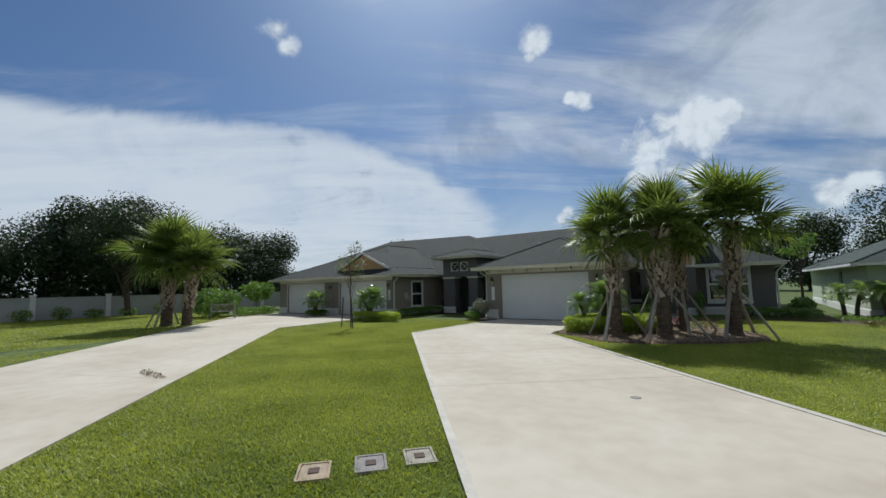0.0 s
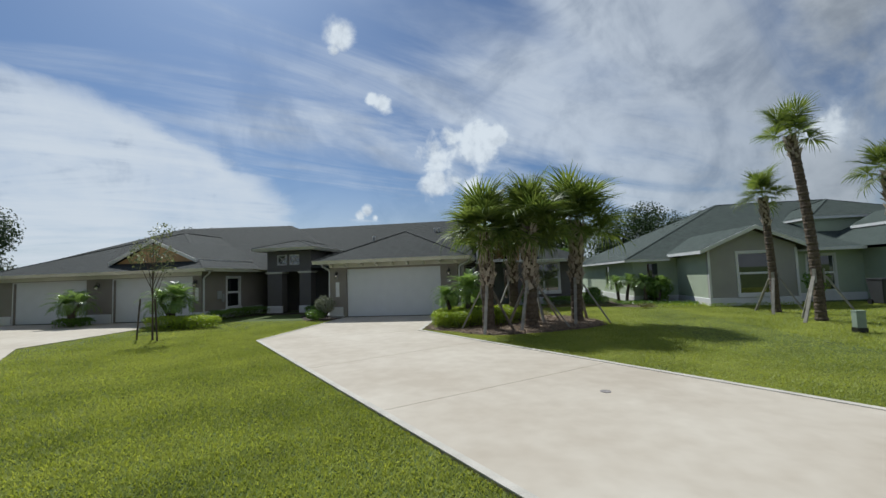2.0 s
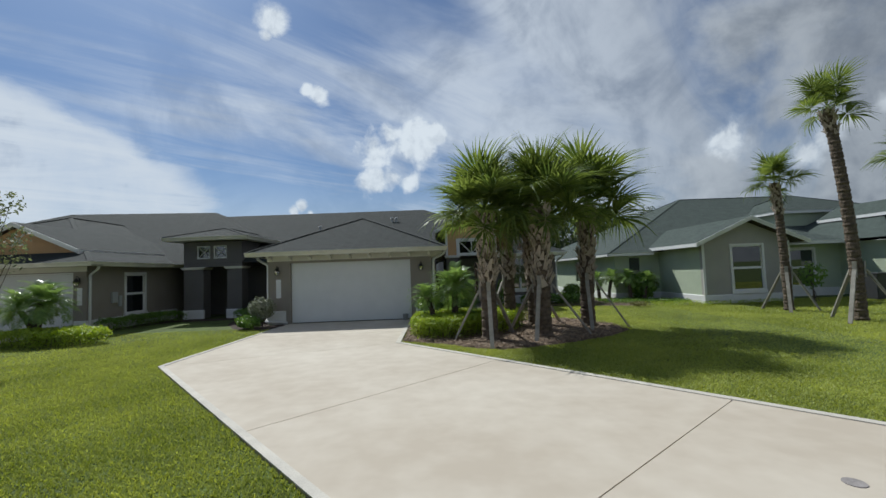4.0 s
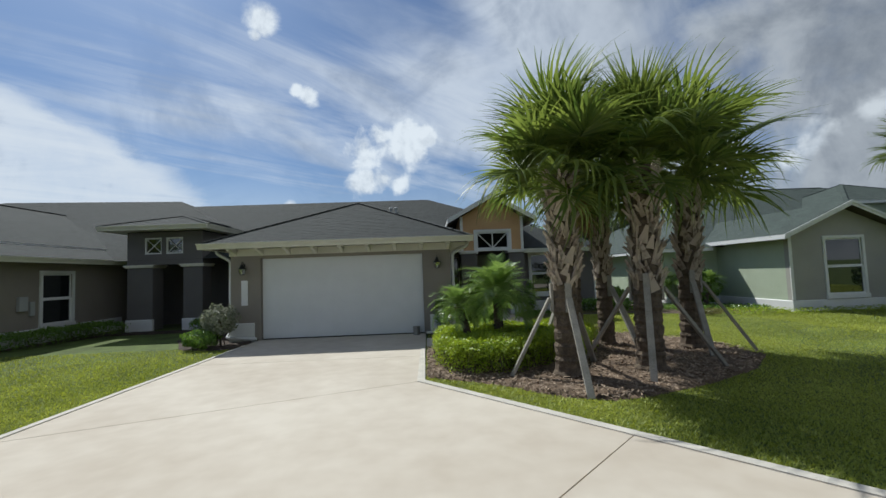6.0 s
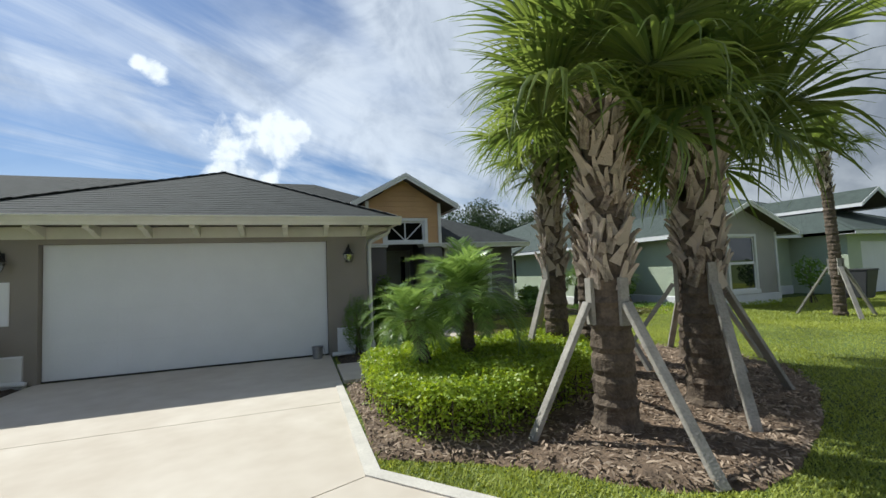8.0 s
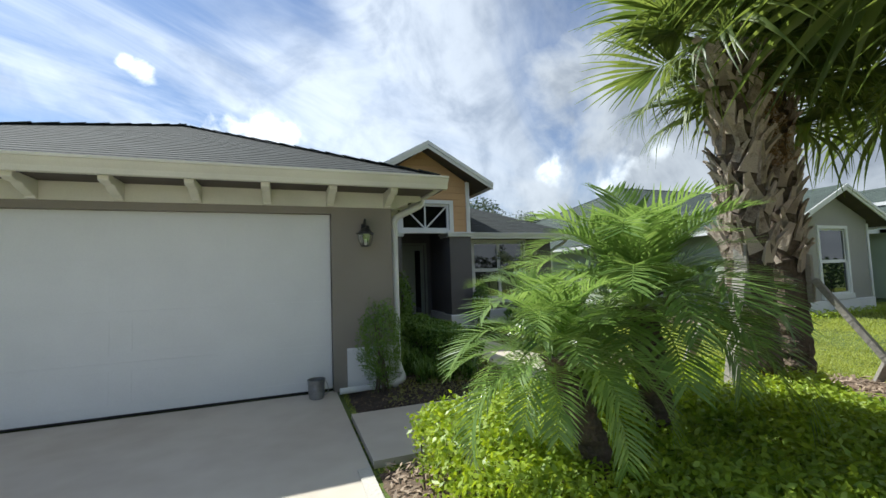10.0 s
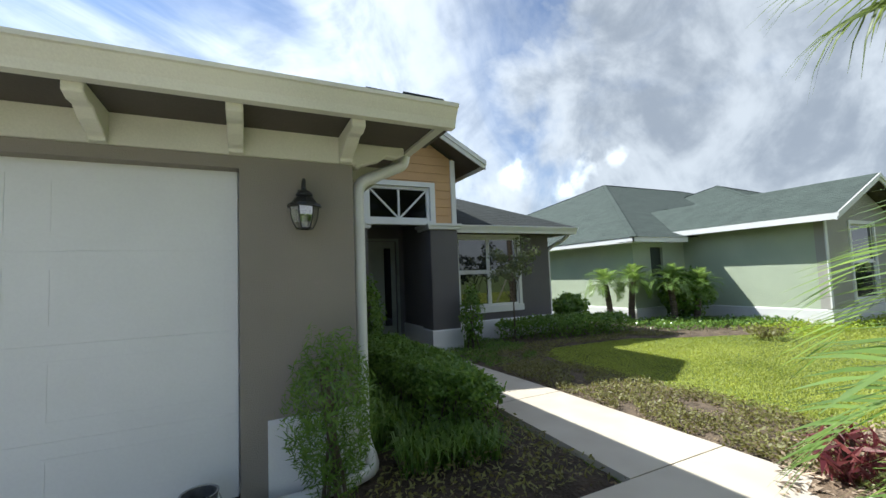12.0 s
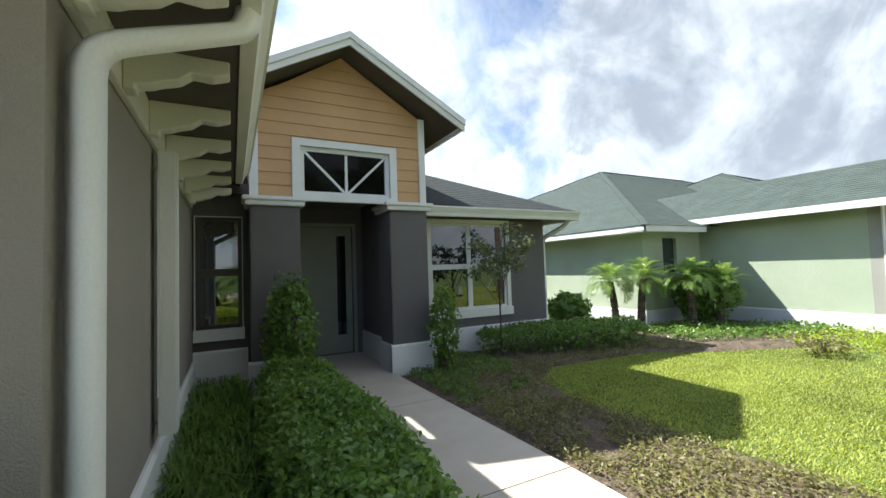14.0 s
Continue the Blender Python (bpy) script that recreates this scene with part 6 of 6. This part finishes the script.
M_CLEAR = bpy.data.materials.new("clear lamp glass")
M_CLEAR.use_nodes = True
cn, cl = M_CLEAR.node_tree.nodes, M_CLEAR.node_tree.links
gl, tp, mx = cn.new("ShaderNodeBsdfGlossy"), cn.new("ShaderNodeBsdfTransparent"), cn.new("ShaderNodeMixShader")
gl.inputs["Roughness"].default_value = 0.04
mx.inputs[0].default_value = 0.4
cl.new(tp.outputs[0], mx.inputs[1])
cl.new(gl.outputs[0], mx.inputs[2])
cl.new(mx.outputs[0], cn["Material Output"].inputs[0])
lantern((4.70, -0.241, 1.87))
lantern((-0.42, -0.241, 1.87))
lantern((-7.13, -0.641, 1.75))
lantern((-12.35, -0.641, 1.75))

shrub("low_clump", "low olive-green leafy clump at the bed edge", (13.2, 1.35, 0), 0.2, 0.35, 500, 0.03, M_SPRIG, 0.02, "plant")
bm = bmesh.new()
frustum(bm, 0.075, -0.05, 0.072, 0.006, 24)
cover = tagged(part("drain_cover", bm, M_PLATE[1]), "small round grey cover set in driveway concrete", "drain cover")
cover.location = (8.3, -11.83, 0)

# ---- roof vents ----
def vent(x, y, z, label="small white pipe vent on the roof"):
    th = thing("roof_vent", label, "roof vent", "vents on the roof", at=(x, y, z))
    bm = bmesh.new()
    frustum(bm, 0.06, -0.1, 0.06, 0.14, 12)
    part("pipe", bm, M_FENCE, th)
    bm = bmesh.new()
    frustum(bm, 0.11, 0.14, 0.08, 0.19, 12)
    part("cap", bm, M_WHITE, th)


for i in range(4):
    vent(-7.3 + 0.36 * i, 6.2, 2.4 + 0.466 * (6.2 - 3.2) + 0.05)
vent(-1.2, 8.0, 2.4 + 0.47 * (8.0 - 4.15) + 0.05)
vent(2.7, 9.0, 2.4 + 0.47 * (9.0 - 4.15) + 0.05)
vent(2.95, 9.0, 2.4 + 0.47 * (9.0 - 4.15) + 0.05)


# ---- lawn blades ----
DRIVE = [(-0.06, -0.1), (-0.2, -6.72), (16.6, -25.22), (20.4, -22.7), (4.37, -4.97), (4.34, -0.1)]
LDRIVE = [(-7.45, -3.2), (-7.2, -7.6), (13.7, -26.5), (5.5, -26.5), (-14.6, -7.2), (-18.2, -4.0), (-18.2, -0.6), (-8.0, -0.6), (-8.0, -2.8)]
WALKP = [(4.4, -1.05), (4.4, -2.22), (7.62, -2.22), (7.6, 4.1), (6.55, 4.1), (6.62, -1.05)]


def lawn(label, x0, x1, y0, y1, count, h, w_, seed, near=None):
    r = np.random.default_rng(seed)
    X, Y = r.uniform(x0, x1, count), r.uniform(y0, y1, count)
    if near is not None:
        X, Y = near(X, Y, r)
    ok = np.ones(len(X), bool)
    for p in (DRIVE, LDRIVE, MULCH, SIDE, FRONT, LEFTB, WALKP):
        ok &= ~inside(p, X, Y)
    for bx, by in ((6.32, -15.84), (6.64, -15.43), (6.93, -15.05)):
        ok &= np.hypot(X - bx, Y - by) > 0.17
    for a0, a1, b0, b1 in ((5, 12, 3.9, 20), (-0.85, 5.1, -0.1, 20), (-18.3, -6.8, -0.6, 20), (-7, -0.8, 3.2, 20), (16.7, 20.6, 2.2, 20), (14.4, 40, 5.7, 30)):
        ok &= ~((X > a0) & (X < a1) & (Y > b0) & (Y < b1))
    X, Y = X[ok], Y[ok]
    n = len(X)
    a = r.uniform(0, math.tau, n)
    hh = h * r.uniform(0.5, 1.25, n) * (1 + 0.25 * waves(X, Y, 1.2, 5))
    t = r.uniform(0.3, 1.5, n) * hh
    s = np.column_stack([-np.sin(a), np.cos(a), np.zeros(n)]) * (w_ * r.uniform(0.7, 1.3, n))[:, None]
    B = np.column_stack([X, Y, np.full(n, -0.03)])
    T = B + np.column_stack([np.cos(a) * t, np.sin(a) * t, hh])
    V = np.stack([B - s, B + s, T], 1).reshape(-1, 3)
    ob = new("grass", np_mesh("grass", V, np.arange(3 * n).reshape(-1, 3), M_GRASS))
    return tagged(ob, label, "grass", kind="stuff")


def thin(line, reach, floor):
    """Keeps more blades close to a line across the lawn, fewer far from it."""
    def f(X, Y, r):
        d = np.full(len(X), 1e9)
        for (x0, y0), (x1, y1) in zip(line, line[1:]):
            ex, ey = x1 - x0, y1 - y0
            t = np.clip(((X - x0) * ex + (Y - y0) * ey) / (ex * ex + ey * ey), 0, 1)
            d = np.minimum(d, np.hypot(X - x0 - t * ex, Y - y0 - t * ey))
        k = r.random(len(X)) < np.clip(1.25 - d / reach, floor, 1)
        return X[k], Y[k]
    return f


lawn("short mown green grass between the driveways", -7.5, 11.5, -21.0, -1.0, 1500000, 0.036, 0.0075, 21, thin([(10.5, -19.5), (6.5, -16.5), (0.5, -8.0)], 6.5, 0.16))
lawn("short mown green grass beside the palms", 4.4, 16.0, -13.5, 3.2, 1000000, 0.022, 0.006, 23, thin([(12.0, -12.5), (5.0, -5.5), (8.9, -1.5), (10.0, 2.5)], 4.0, 0.3))
lawn("mown green grass before the green house", 14.0, 30.0, -14.0, 2.2, 200000, 0.05, 0.008, 24)
lawn("mown green grass by the white wall", -30.0, -9.0, -26.0, -3.0, 200000, 0.05, 0.011, 25)
